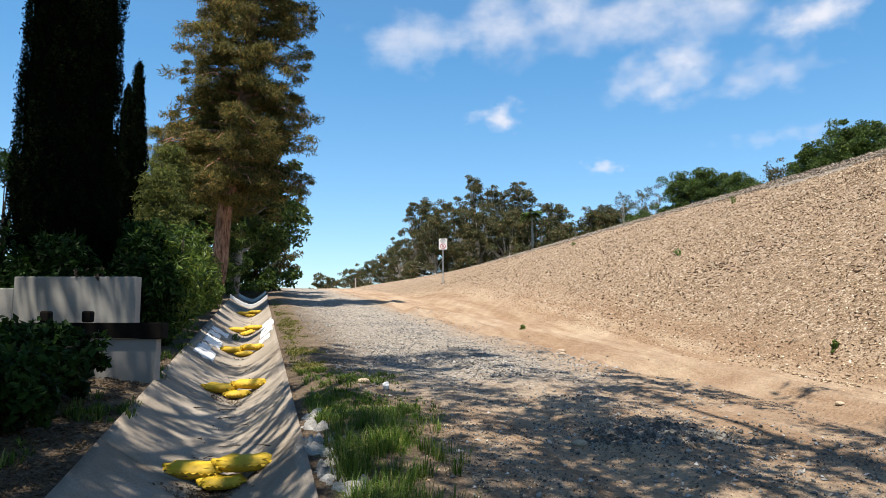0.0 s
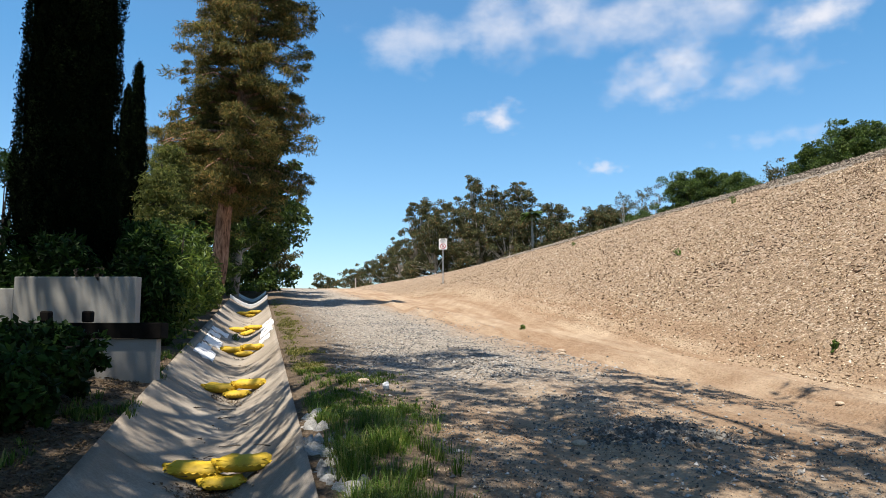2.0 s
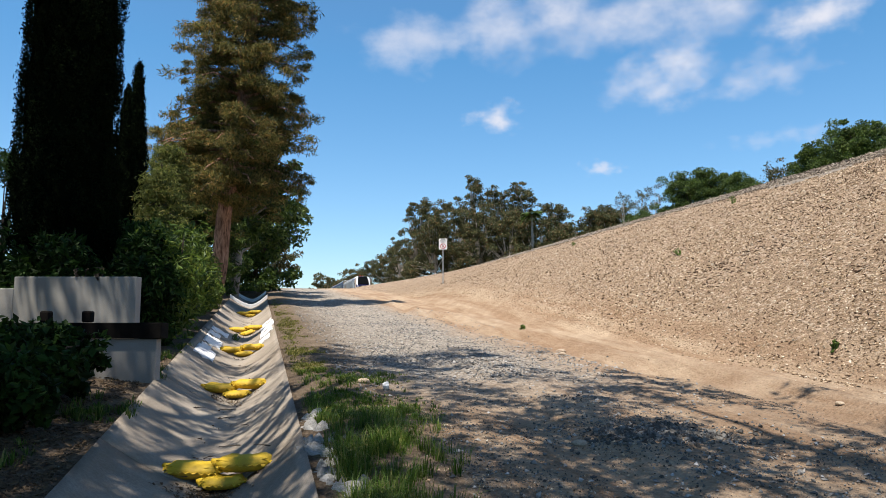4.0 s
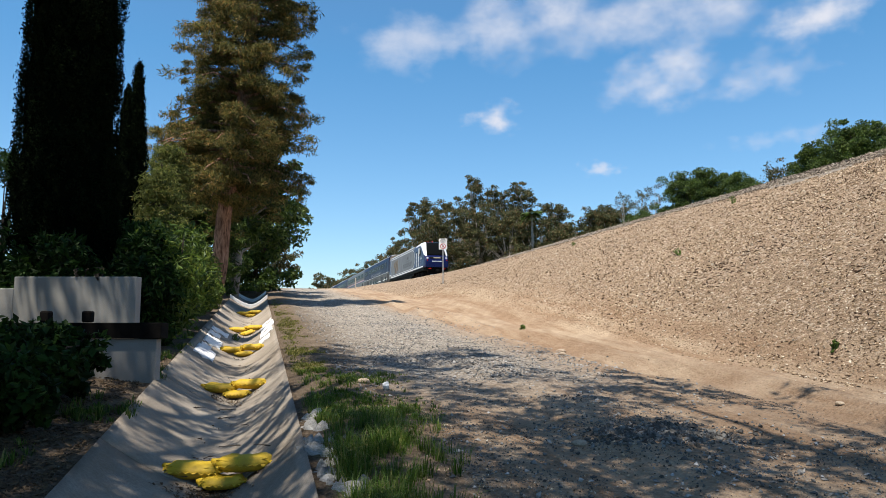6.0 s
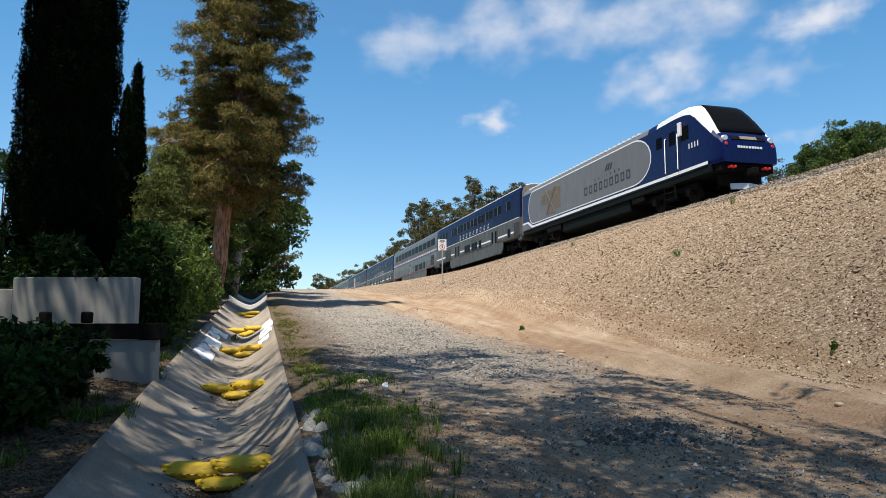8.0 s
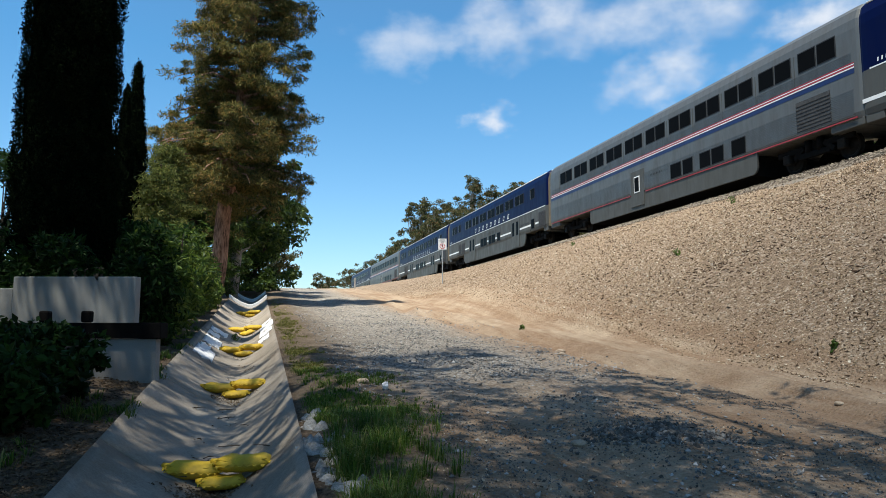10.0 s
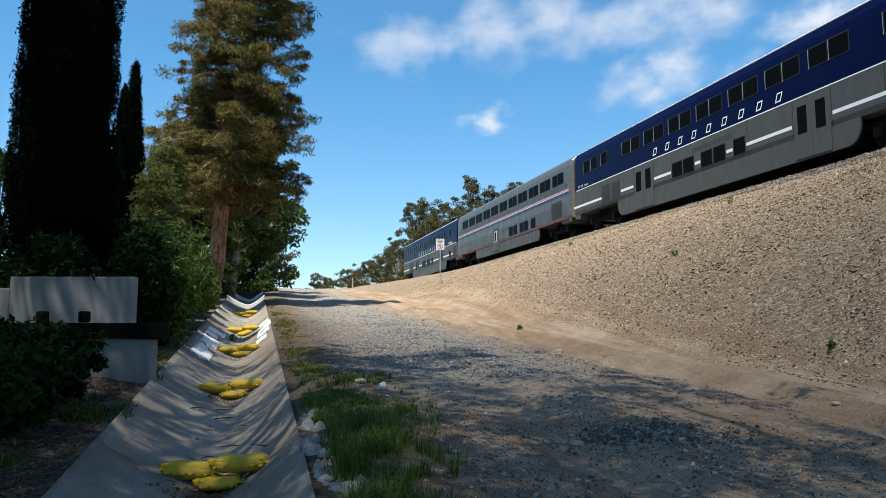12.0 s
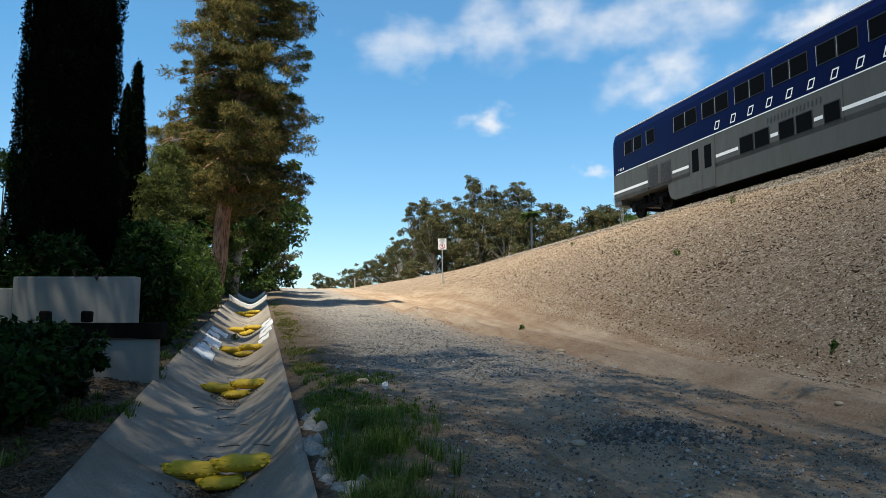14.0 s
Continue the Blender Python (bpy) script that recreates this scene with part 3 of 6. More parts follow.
def build_sign():
    x, y = 0.0, 40.0
    g = ground_z(x, y)
    s = thing("warning_sign", "white rectangular warning sign on a thin steel post", "sign", Matrix.Translation((x, y, g)))
    bm = bmesh.new()
    block(bm, (-0.03, -0.02, -0.3), (0.03, 0.02, 2.5), 0.006)
    part("post", bm, METAL, s)
    bm = bmesh.new()
    block(bm, (-0.235, -0.032, 1.93), (0.235, -0.022, 2.55), 0.004)
    part("plate", bm, SIGN_WHITE, s)
    bm = bmesh.new()
    n = 28
    for k in range(n):
        t0, t1 = 2 * math.pi * k / n, 2 * math.pi * (k + 1) / n
        q = [(math.cos(t0) * 0.155, math.sin(t0) * 0.155), (math.cos(t1) * 0.155, math.sin(t1) * 0.155), (math.cos(t1) * 0.125, math.sin(t1) * 0.125), (math.cos(t0) * 0.125, math.sin(t0) * 0.125)]
        bm.faces.new([bm.verts.new((p[0], -0.036, 2.12 + p[1])) for p in q])
    block(bm, (-0.14, -0.038, -0.013), (0.14, -0.034, 0.013), 0, Matrix.Translation((0, 0, 2.12)) @ pose(0, 0, 0, 0, 45, 0))
    part("ban_ring", bm, SIGN_RED, s)
    bm = bmesh.new()
    for i, (x0, x1) in enumerate(((-0.13, 0.13), (-0.17, 0.17), (-0.10, 0.10))):
        block(bm, (x0, -0.036, 2.47 - i * 0.065), (x1, -0.033, 2.50 - i * 0.065))
    part("text_bar", bm, SIGN_BLACK, s)
    bm = bmesh.new()
    block(bm, (-0.03, -0.0355, 2.06), (0.03, -0.033, 2.17))
    block(bm, (-0.03, -0.0355, 2.18), (0.02, -0.033, 2.22), 0.0)
    part("symbol", bm, SIGN_BLACK, s)
    # bare marker stake by the crest
    p = at(62, 8.2)
    st = thing("marker_stake", "pale thin wooden stake by the gravel way", "stake", Matrix.Translation((p.x, p.y, float(terrain(62, 8.2)))))
    bm = bmesh.new()
    block(bm, (-0.05, -0.05, -0.2), (0.05, 0.05, 1.0), 0.01)
    part("stake_body", bm, GUM_BARK, st)


build_wall()
build_sign()


# ---- trees ----
def limb_points(p, q, sag, n, rng, wob):
    p, q = np.array(p, float), np.array(q, float)
    t = np.linspace(0, 1, n)[:, None]
    pts = p + (q - p) * t
    pts[:, 2] += sag * np.sin(np.pi * t[:, 0])
    pts[1:-1] += rng.normal(size=(n - 2, 3)) * wob
    return pts


def cypress(x, y, h, r, seed, label, narrow=0.5, count=26000, flare=0.0, shoulder=0.55):
    """A dense column of upright sprays."""
    rng = np.random.default_rng(seed)
    g = ground_z(x, y)
    t = thing("cypress_tree", label, "tree", Matrix.Translation((x, y, g)))
    bm = bmesh.new()
    tube(bm, [(0, 0, -0.3), (0, 0, h * 0.5), (0, 0, h * 0.93)], [r * 0.16, r * 0.10, 0.02], 8)
    part("trunk", bm, DARK_BARK, t)
    k = count // 40
    z = rng.random(k) ** 0.9

    def girth(q):
        top = np.where(q > shoulder, np.clip((1.02 - q) / (1.02 - shoulder), 0, 1) ** narrow, 1)
        return np.minimum(1, (q * 6 + 0.35)) * top * (1 + flare * np.clip(1 - q / 0.55, 0, 1))

    prof = girth(z)
    ang = rng.random(k) * 2 * math.pi
    rr = r * prof * (0.86 + 0.10 * rng.random(k) + 0.03 * np.sin(z * h * 4.1 + 3 * ang))
    spots = np.stack([np.cos(ang) * rr, np.sin(ang) * rr, 0.3 + z * h * 0.96, 0.07 * r + 0.09 * rng.random(k)], 1)
    v, f = leaf_mesh(spots, 40, 0.062, (1, 1, 2.0), 0.5, -1.1, 0.2, rng)
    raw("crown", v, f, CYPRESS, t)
    # inner mass that keeps the column closed, its inner shade painted near-black
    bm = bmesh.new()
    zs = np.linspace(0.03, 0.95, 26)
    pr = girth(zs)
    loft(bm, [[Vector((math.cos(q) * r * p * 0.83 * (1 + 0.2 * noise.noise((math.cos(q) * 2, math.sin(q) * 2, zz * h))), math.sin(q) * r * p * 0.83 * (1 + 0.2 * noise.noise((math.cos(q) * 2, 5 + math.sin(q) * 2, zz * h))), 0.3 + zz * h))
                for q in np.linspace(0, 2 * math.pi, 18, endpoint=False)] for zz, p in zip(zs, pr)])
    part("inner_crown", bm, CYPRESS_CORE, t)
    return t


def conifer(x, y, h, base, reach, seed, label, lean=(0, 0), trunk=0.3, mats=None, count=46, name="conifer_tree", per=26, size=0.34):
    """A tall conifer: whorls of limbs that carry drooping sprays of needles."""
    rng = np.random.default_rng(seed)
    g = ground_z(x, y)
    t = thing(name, label, "tree", Matrix.Translation((x, y, g)))
    axis = lambda z: np.array([lean[0] * z / h, lean[1] * z / h, z])
    bm = bmesh.new()
    tube(bm, [axis(z) + np.array([0.06 * math.sin(z), 0.05 * math.cos(z * 0.7), 0]) for z in np.linspace(-0.4, h * 0.97, 12)], list(np.linspace(trunk, 0.03, 12)), 12)
    part("trunk", bm, mats[0], t)
    spots, bm = [], bmesh.new()
    for i in range(count):
        f = (i + 0.5) / count
        z = base + (h - base) * f
        ln = reach * (1 - f) ** 0.66 * (0.72 + 0.28 * rng.random()) * min(1.0, 0.72 + f * 2.2)
        q = i * 2.399 + rng.normal() * 0.4
        p0 = axis(z)
        p1 = p0 + np.array([math.cos(q) * ln, math.sin(q) * ln, ln * (0.10 - 0.35 * (1 - f)) + rng.normal() * 0.2])
        pts = limb_points(p0, p1, 0.12 * ln, 6, rng, 0.05)
        tube(bm, pts, list(np.linspace(0.05 + 0.05 * (1 - f), 0.012, 6)), 5, False)
        m = int(4 + ln * 3.2)
        for j in range(m):
            s = 0.28 + 0.72 * (j + rng.random()) / m
            c = pts[0] + (pts[-1] - pts[0]) * s
            side = np.clip(rng.normal(size=3), -1.2, 1.2) * np.array([0.32, 0.32, 0.16]) * (0.5 + ln * 0.28)
            spots.append((*(c + side + np.array([0, 0, 0.12 * ln * math.sin(math.pi * s) - 0.1])), 0.20 + 0.26 * rng.random()))
    part("branchwork", bm, mats[0], t)
    v, f = leaf_mesh(spots, per, size, (1.2, 1.2, 0.6), 0.17, 0.6, 0.05, rng)
    raw("crown", v, f, mats[1], t)
    return t


def gum(x, y, z, h, spread, seed, label, clumps=26, per=70, size=0.55, crown_from=0.35, mats=None, name="eucalyptus_tree", radius=1.2, m_scale=1.0):
    """An open tree: forked pale limbs that end in uneven clumps of leaves."""
    rng = np.random.default_rng(seed)
    t = thing(name, label, "tree", Matrix.Translation((x, y, z)))
    bm = bmesh.new()
    fork = h * (0.25 + 0.15 * rng.random())
    tr = h * 0.022 * m_scale
    tube(bm, [(0, 0, -0.4), (0.05 * h * rng.normal() * 0.3, 0, fork * 0.5), (0.03 * h * rng.normal(), 0.03 * h * rng.normal(), fork)], [tr, tr * 0.85, tr * 0.7], 8)
    top = np.array([v.co[:] for v in bm.verts][-8:]).mean(axis=0)
    spots = []
    for i in range(clumps):
        f = crown_from + (1 - crown_from) * (i + rng.random()) / clumps
        w = spread * (0.35 + 0.75 * math.sin(math.pi * min(1, (f - crown_from) / (1 - crown_from) * 0.8 + 0.16)))
        q, rr = rng.random() * 2 * math.pi, w * rng.random() ** 0.5
        p1 = np.array([math.cos(q) * rr, math.sin(q) * rr, h * f * 0.97])
        p0 = top if p1[2] > top[2] + 0.5 else np.array([0, 0, p1[2] * 0.6])
        tube(bm, limb_points(p0, p1, 0.06 * h * rng.random(), 5, rng, 0.02 * h * 0.3), list(np.linspace(tr * 0.34, tr * 0.07, 5)), 5, False)
        for j in range(4):
            spots.append((*(p1 + rng.normal(size=3) * radius * np.array([0.75, 0.75, 0.45])), radius * (0.45 + 0.5 * rng.random())))
    part("trunk", bm, mats[0], t)
    v, f = leaf_mesh(spots, per, size, (1.1, 1.1, 0.7), 0.42, 0.35, 0.25, rng)
    raw("crown", v, f, mats[1], t)
    return t


def canopy(x, y, h, seed, label, places):
    """A wide tree: a stout trunk and limbs that reach out to airy clumps at the given places."""
    rng = np.random.default_rng(seed)
    z = ground_z(x, y)
    t = thing("shade_tree", label, "tree", Matrix.Translation((x, y, z)))
    bm = bmesh.new()
    tube(bm, [(0, 0, -0.4), (0.1, 0, 1.5), (0.0, 0.15, 3.4), (0.1, 0.3, 5.0)], [0.42, 0.34, 0.30, 0.26], 12)
    spots = []
    for px, py in places:
        e = np.array([px - x, py - y, h * (0.66 + 0.2 * rng.random()) - z])
        tube(bm, limb_points((0.1, 0.3, 4.8), e, 1.0, 7, rng, 0.12), list(np.linspace(0.16, 0.02, 7)), 6, False)
        for j in range(21):
            spots.append((*(e + rng.normal(size=3) * np.array([0.75, 0.75, 0.5])), 0.22 + 0.33 * rng.random()))
    part("trunk", bm, DARK_BARK, t)
    v, f = leaf_mesh(spots, 55, 0.20, (1.2, 1.2, 0.5), 0.4, 0.3, 0.1, rng)
    raw("crown", v, f, BROADLEAF, t)
    return t


def shrub(x, y, z, rx, ry, h, seed, label, mats, per=60, size=0.12, count=60, name="shrub", slim=0.5, stems=9):
    """A leafy shrub: stems from the ground and clumps of leaves with an uneven outline."""
    rng = np.random.default_rng(seed)
    t = thing(name, label, "shrub", Matrix.Translation((x, y, z)))
    bm, spots = bmesh.new(), []
    for i in range(stems):
        q = rng.random() * 2 * math.pi
        e = np.array([math.cos(q) * rx * 0.7, math.sin(q) * ry * 0.7, h * (0.5 + 0.45 * rng.random())])
        tube(bm, limb_points((e[0] * 0.2, e[1] * 0.2, -0.15), e, 0.1, 5, rng, 0.04), [0.03, 0.025, 0.02, 0.014, 0.006], 5, False)
    part("stem", bm, mats[0], t)
    for i in range(count):
        d = rng.normal(size=3)
        d /= np.linalg.norm(d)
        k = 0.45 + 0.55 * rng.random()
        spots.append((d[0] * rx * k, d[1] * ry * k, max(0.05, h * 0.5 + d[2] * h * 0.5 * k), 0.14 * (rx + h) * (0.5 + 0.7 * rng.random())))
    v, f = leaf_mesh(spots, per, size, (1, 1, 0.9), slim, 0.2, 0.2, rng)
    v[:, 2] = np.maximum(v[:, 2], 0.01)
    raw("crown", v, f, mats[1], t)
    return t


def build_trees():
    cypress(-8.60, 16.0, 16.5, 0.98, 1, "tall dark Italian cypress behind the white wall", 0.8, 130000, 0.30)
    cypress(-9.95, 22.5, 8.1, 0.60, 2, "slim dark cypress beside a taller one", 0.75, 30000, 0.1, 0.25)
    cypress(-9.72, 21.3, 7.0, 0.42, 3, "thin dark cypress close behind a tall one", 0.7, 18000, 0.1, 0.3)
    gum(-12.45, 20.0, ground_z(-12.45, 20.0), 4.7, 0.35, 71, "dark thin tree behind the garden wall", 8, 90, 0.10, 0.85, (DARK_BARK, BUSH), "broadleaf_tree", 0.35)
    # broad trees behind the camera, whose crowns shade the near ground
    canopy(-6.0, -1.5, 15.0, 11, "broad old pepper tree shading the near end of the ditch",
           [(-9, 0), (-7.5, 2.5), (-9, 5.5), (-6, 5), (-6.5, 8), (-4, 3), (-4.5, 6.5), (-2.5, 5.0), (-3.2, 9.3), (-1.5, 2.5), (-10.5, 8), (-8.6, 9.5), (-6, 1), (-8, 7.2), (-5.2, 9.6), (-7.2, 10.5), (-10, 3), (-3, 7.4), (-2.2, 10.6), (-5.4, 3.4), (-6.6, 3.7), (-7.4, 1.2), (-5.6, 2.0), (-6.8, 5.4), (-8.2, 4), (-4.6, 1.2), (-6.2, 0.2), (-5.0, -0.4), (-4.8, 2.4), (-7.0, 3.0), (-4.2, 0.2), (-3.8, 1.7)])
    canopy(-13.0, 9.5, 15.5, 15, "broad dark tree shading the garden beyond the wall",
           [(-8.6, 11.6), (-8.9, 12.8), (-10.2, 12.0), (-9.6, 13.9), (-11.4, 13.0), (-12.0, 11.4), (-10.6, 10.6), (-10.4, 15.2), (-11.8, 15.4)])
    canopy(3.5, -4.0, 13.0, 12, "broad leafy tree shading the sandy way",
           [(0.6, 1.2), (2.6, 0.4), (3.0, -1), (-0.6, 4.2), (0.7, 4.3), (-0.8, 2.4), (0.9, 0.2), (-1.0, 6.0), (0.2, 5.2), (2.4, 3.9), (0.95, 7.9)])
    conifer(-9.7, 30.0, 23.0, 4.3, 4.0, 5, "tall conifer with browning needles and a reddish trunk", (2.5, 0), 0.38, (BARK, NEEDLE), 185, per=105, size=0.20)
    conifer(-8.7, 21.6, 4.6, 0.2, 1.25, 16, "feathery olive-green young conifer beside the ditch", (0, 0), 0.09, (DARK_BARK, FEATHER), 70, per=60, size=0.16)
    conifer(-10.0, 25.5, 6.0, 0.2, 1.5, 17, "feathery olive-green conifer behind the shrubs", (0, 0), 0.12, (DARK_BARK, FEATHER), 80, per=60, size=0.17)
    conifer(-12.6, 36.0, 9.0, 1.0, 3.0, 6, "green feathery conifer behind a taller one", (0, 0), 0.24, (DARK_BARK, BROADLEAF), 100, per=40)
    gum(-11.4, 38.5, ground_z(-11.4, 38.5), 11.5, 2.6, 12, "dark leafy tree with shaggy trunk beside the ditch", 50, 120, 0.28, 0.27, (PALM_BARK, BROADLEAF), "broadleaf_tree", 0.9, 1.3)
    gum(-11.8, 46.0, ground_z(-11.8, 46), 7.5, 2.6, 13, "dense dark green tree beside the gravel way", 40, 120, 0.3, 0.08, (DARK_BARK, BROADLEAF), "broadleaf_tree", 0.9)
    gum(-15.0, 62.0, 5.2, 4.6, 2.0, 14, "small airy grey-green tree by the crest", 18, 60, 0.3, 0.1, (DARK_BARK, GUM), "small_tree", 0.7)
    # grove beyond the railway
    n = 0
    for px, top, yy, sp in ((742, 352, 128, 3.6), (790, 352, 150, 3.2), (842, 310, 135, 4.2), (880, 330, 128, 4.0), (922, 322, 126, 4.4), (765, 385, 120, 4.0), (815, 370, 122, 4.2),
                            (855, 372, 118, 4.4), (900, 375, 116, 4.2), (945, 388, 112, 3.5), (985, 358, 120, 2.8), (1000, 400, 104, 3.0), (1055, 372, 98, 2.6), (1085, 368, 94, 2.4),
                            (690, 440, 165, 4.0), (655, 465, 185, 4.5), (625, 478, 200, 4.5), (715, 425, 150, 4.0)):
        x = (px - 784) / 1259 * yy
        z = 6.7
        h = 1.6 + (579 - top) / 1259 * yy - z
        gum(x, yy, z, h, sp, 30 + n, "eucalyptus with olive-brown leaves beyond the railway", 60, 66, 0.36, 0.05 if n > 4 else 0.2, (GUM_BARK, GUM), "eucalyptus_tree", 0.95)
        n += 1
    for px, top, yy in ((572, 490, 210), (585, 494, 225)):
        x = (px - 784) / 1259 * yy
        gum(x, yy, 6.0, 1.6 + (579 - top) / 1259 * yy - 6.0, 3.5, 60 + px, "small far tree on the horizon", 14, 40, 0.7, 0.3, (GUM_BARK, GUM), "eucalyptus_tree", 1.2)
    for px, top, yy, sp in ((1112, 340, 90, 1.4), (1135, 335, 91, 1.5), (1160, 326, 92, 1.8), (1380, 290, 60, 1.0), (1408, 286, 59, 1.0)):
        x = (px - 784) / 1259 * yy
        gum(x, yy, 6.7, 1.6 + (579 - top) / 1259 * yy - 6.7, sp, 80 + px, "thin airy tree beyond the railway", 22, 34, 0.20, 0.35, (GUM_BARK, GUM), "airy_tree", 0.65, 0.5)
    for px, top, yy, sp in ((1207, 312, 66, 1.5), (1235, 304, 65, 1.7), (1275, 297, 64, 1.8), (1312, 302, 62, 1.4), (1332, 316, 61, 0.9), (1140, 375, 75, 1.6), (1440, 262, 54, 1.0), (1466, 255, 53, 0.9), (1500, 226, 51, 1.3), (1535, 214, 50, 1.5), (1580, 210, 50, 1.5)):
        x = (px - 784) / 1259 * yy
        gum(x, yy, 6.7, 1.6 + (579 - top) / 1259 * yy - 6.7, sp, 100 + px, "lush green round-leaved tree beyond the railway", 44, 190, 0.17, 0.05, (DARK_BARK, BROADLEAF), "broadleaf_tree", 0.72)
    # palm in front of the grove
    yy = 108
    px = (943 - 784) / 1259 * yy
    t = thing("palm_tree", "small palm with arching fronds before the grove", "tree", Matrix.Translation((px, yy, 6.7)))
    bm = bmesh.new()
    ph = 1.6 + (579 - 378) / 1259 * yy - 6.7
    tube(bm, [(0, 0, -0.3), (0.1, 0, ph * 0.5), (0, 0, ph)], [0.2, 0.17, 0.15], 8)
    part("trunk", bm, PALM_BARK, t)
    for i in range(18):
        q = i * 2.399
        rise = 1.5 - 2.0 * (i / 18)
        bm = bmesh.new()
        for j in range(14):
            s = (j + 1) / 14
            c = Vector((math.cos(q) * 1.7 * s, math.sin(q) * 1.7 * s, ph + rise * s - 1.2 * s * s))
            for side in (-1, 1):
                w = Vector((-math.sin(q) * side + math.cos(q) * 0.6, math.cos(q) * side + math.sin(q) * 0.6, -0.35)) * (0.95 * math.sin(math.pi * (0.1 + 0.85 * s)))
                k = Vector((math.cos(q), math.sin(q), 0)) * 0.17
                bm.faces.new([bm.verts.new(p) for p in (c - k, c + k, c + w)])
        part("frond", bm, BROADLEAF, t)


def build_shrubs():
    for i, (x, y, r, h) in enumerate(((-6.0, 14.2, 0.6, 2.1), (-6.6, 16.0, 0.7, 2.2), (-10.4, 14.5, 1.1, 2.6), (-9.0, 13.2, 0.9, 2.2), (-7.4, 13.4, 0.8, 1.9))):
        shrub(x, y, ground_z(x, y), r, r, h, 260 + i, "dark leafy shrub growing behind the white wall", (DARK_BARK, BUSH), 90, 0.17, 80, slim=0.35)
    for i, x in enumerate((-5.95, -5.6)):
        shrub(x, 11.66, 2.42, 0.13, 0.1, 0.16, 300 + i, "small ivy sprig hanging over the white wall", (DARK_BARK, BUSH), 10, 0.06, 8, "ivy_sprig", 0.5, 3)
    # tall hedge beside the camera, out of view, added to block sky light
    for i, (x, y) in enumerate(((-9.6, 8.5), (-9.4, 6.5), (-8.2, 4.2), (-7.2, 2.2), (-6.5, 0.2))):
        shrub(x - 0.6, y, ground_z(x, y), 1.3, 1.3, 5.0, 280 + i, "tall dense dark green unseen hedge plant blocking sky light", (DARK_BARK, BUSH), 80, 0.24, 100, "sky_blocking_hedge", 0.5)
    for i, (a, b, rx, h) in enumerate(((14.2, -1.95, 0.45, 1.6), (15.6, -1.95, 0.6, 2.4), (17.0, -2.0, 0.7, 2.3), (18.8, -2.05, 0.75, 2.6), (20.6, -2.1, 0.8, 2.4), (22.6, -2.0, 0.75, 1.8), (25.0, -1.9, 0.7, 1.4), (28, -1.9, 0.6, 1.0), (19.5, -3.0, 0.8, 2.6), (23.0, -2.8, 0.8, 2.4))):
        p = at(a, b)
        # near and rear shrubs get the shaded leaf colour, the others the sunlit one
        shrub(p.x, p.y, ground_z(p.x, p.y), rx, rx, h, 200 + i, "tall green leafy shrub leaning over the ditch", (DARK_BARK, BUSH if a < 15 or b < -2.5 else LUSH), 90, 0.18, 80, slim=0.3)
    for i, (x, y, rx, h) in enumerate(((-4.35, 7.6, 0.7, 0.8), (-5.1, 7.9, 0.9, 0.85), (-6.0, 8.2, 0.9, 0.9), (-3.9, 6.3, 0.5, 0.6), (-4.5, 6.7, 0.7, 0.7), (-4.85, 8.7, 0.5, 0.7), (-5.3, 7.0, 0.8, 0.8))):
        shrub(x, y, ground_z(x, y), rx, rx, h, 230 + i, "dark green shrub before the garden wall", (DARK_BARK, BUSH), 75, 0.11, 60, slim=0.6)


build_trees()
build_shrubs()


# ---- train ----
BLUE = painted("blue_coach_paint", (0.0015, 0.0042, 0.036), 0.35, 0.0, 0.2, spec=0.06)
NAVY = painted("deep_blue_engine_paint", (0.002, 0.006, 0.055), 0.28, 0.0, 0.1, spec=0.2)
SILVER = painted("brushed_steel_side", (0.082, 0.082, 0.074), 0.5, 0.12, 0.6, spec=0.25)
GREYPAINT = painted("engine_grey_paint", (0.140, 0.146, 0.150), 0.45, 0.0, 0.15, spec=0.25)
STEEL_SIDE = painted("polished_steel_side", (0.135, 0.135, 0.126), 0.42, 0.4, 0.7)
PALE_ROOF = painted("pale_roof", (0.50, 0.52, 0.54), 0.45, 0.2, 0.4)
WHITE = painted("white_stripe", (0.78, 0.78, 0.76), 0.4, 0, 0.15)
HOOD = painted("white_hood_paint", (0.60, 0.61, 0.63), 0.4, 0, 0.25)
STRIPE_RED = painted("red_stripe", (0.34, 0.03, 0.04), 0.4)
STRIPE_BLUE = painted("blue_stripe", (0.008, 0.019, 0.085), 0.4)
UNDER = mottled("black_underframe", (0.003, 0.003, 0.003), (0.010, 0.0095, 0.009), 4, 40, 0.85, spec=0.06)
WHEEL = mottled("worn_wheel_steel", (0.008, 0.007, 0.006), (0.028, 0.024, 0.020), 6, 60, 0.75, 0.2, spec=0.1)
BUFFER = mottled("tan_gangway", (0.17, 0.14, 0.10), (0.29, 0.245, 0.18), 3, 40, 0.85)
GRILLE = mottled("tan_grille", (0.13, 0.105, 0.075), (0.26, 0.215, 0.155), 6, 120, 0.7)
DARK_GRILLE = mottled("dark_mesh", (0.02, 0.02, 0.02), (0.07, 0.07, 0.07), 8, 200, 0.7)
SKIRT = painted("dark_green_grey_skirt", (0.006, 0.009, 0.009), 0.85, 0.0, 0.4, spec=0.06)
GLASS, _n, _l, _b = shader("dark_window_glass", 0.08, 0, 0.5)
_b.inputs["Base Color"].default_value, _b.inputs["IOR"].default_value = (0.005, 0.0055, 0.006, 1), 1.05
RUBBER, _n, _l, _b = shader("window_rubber", 0.6, 0, 0.3)
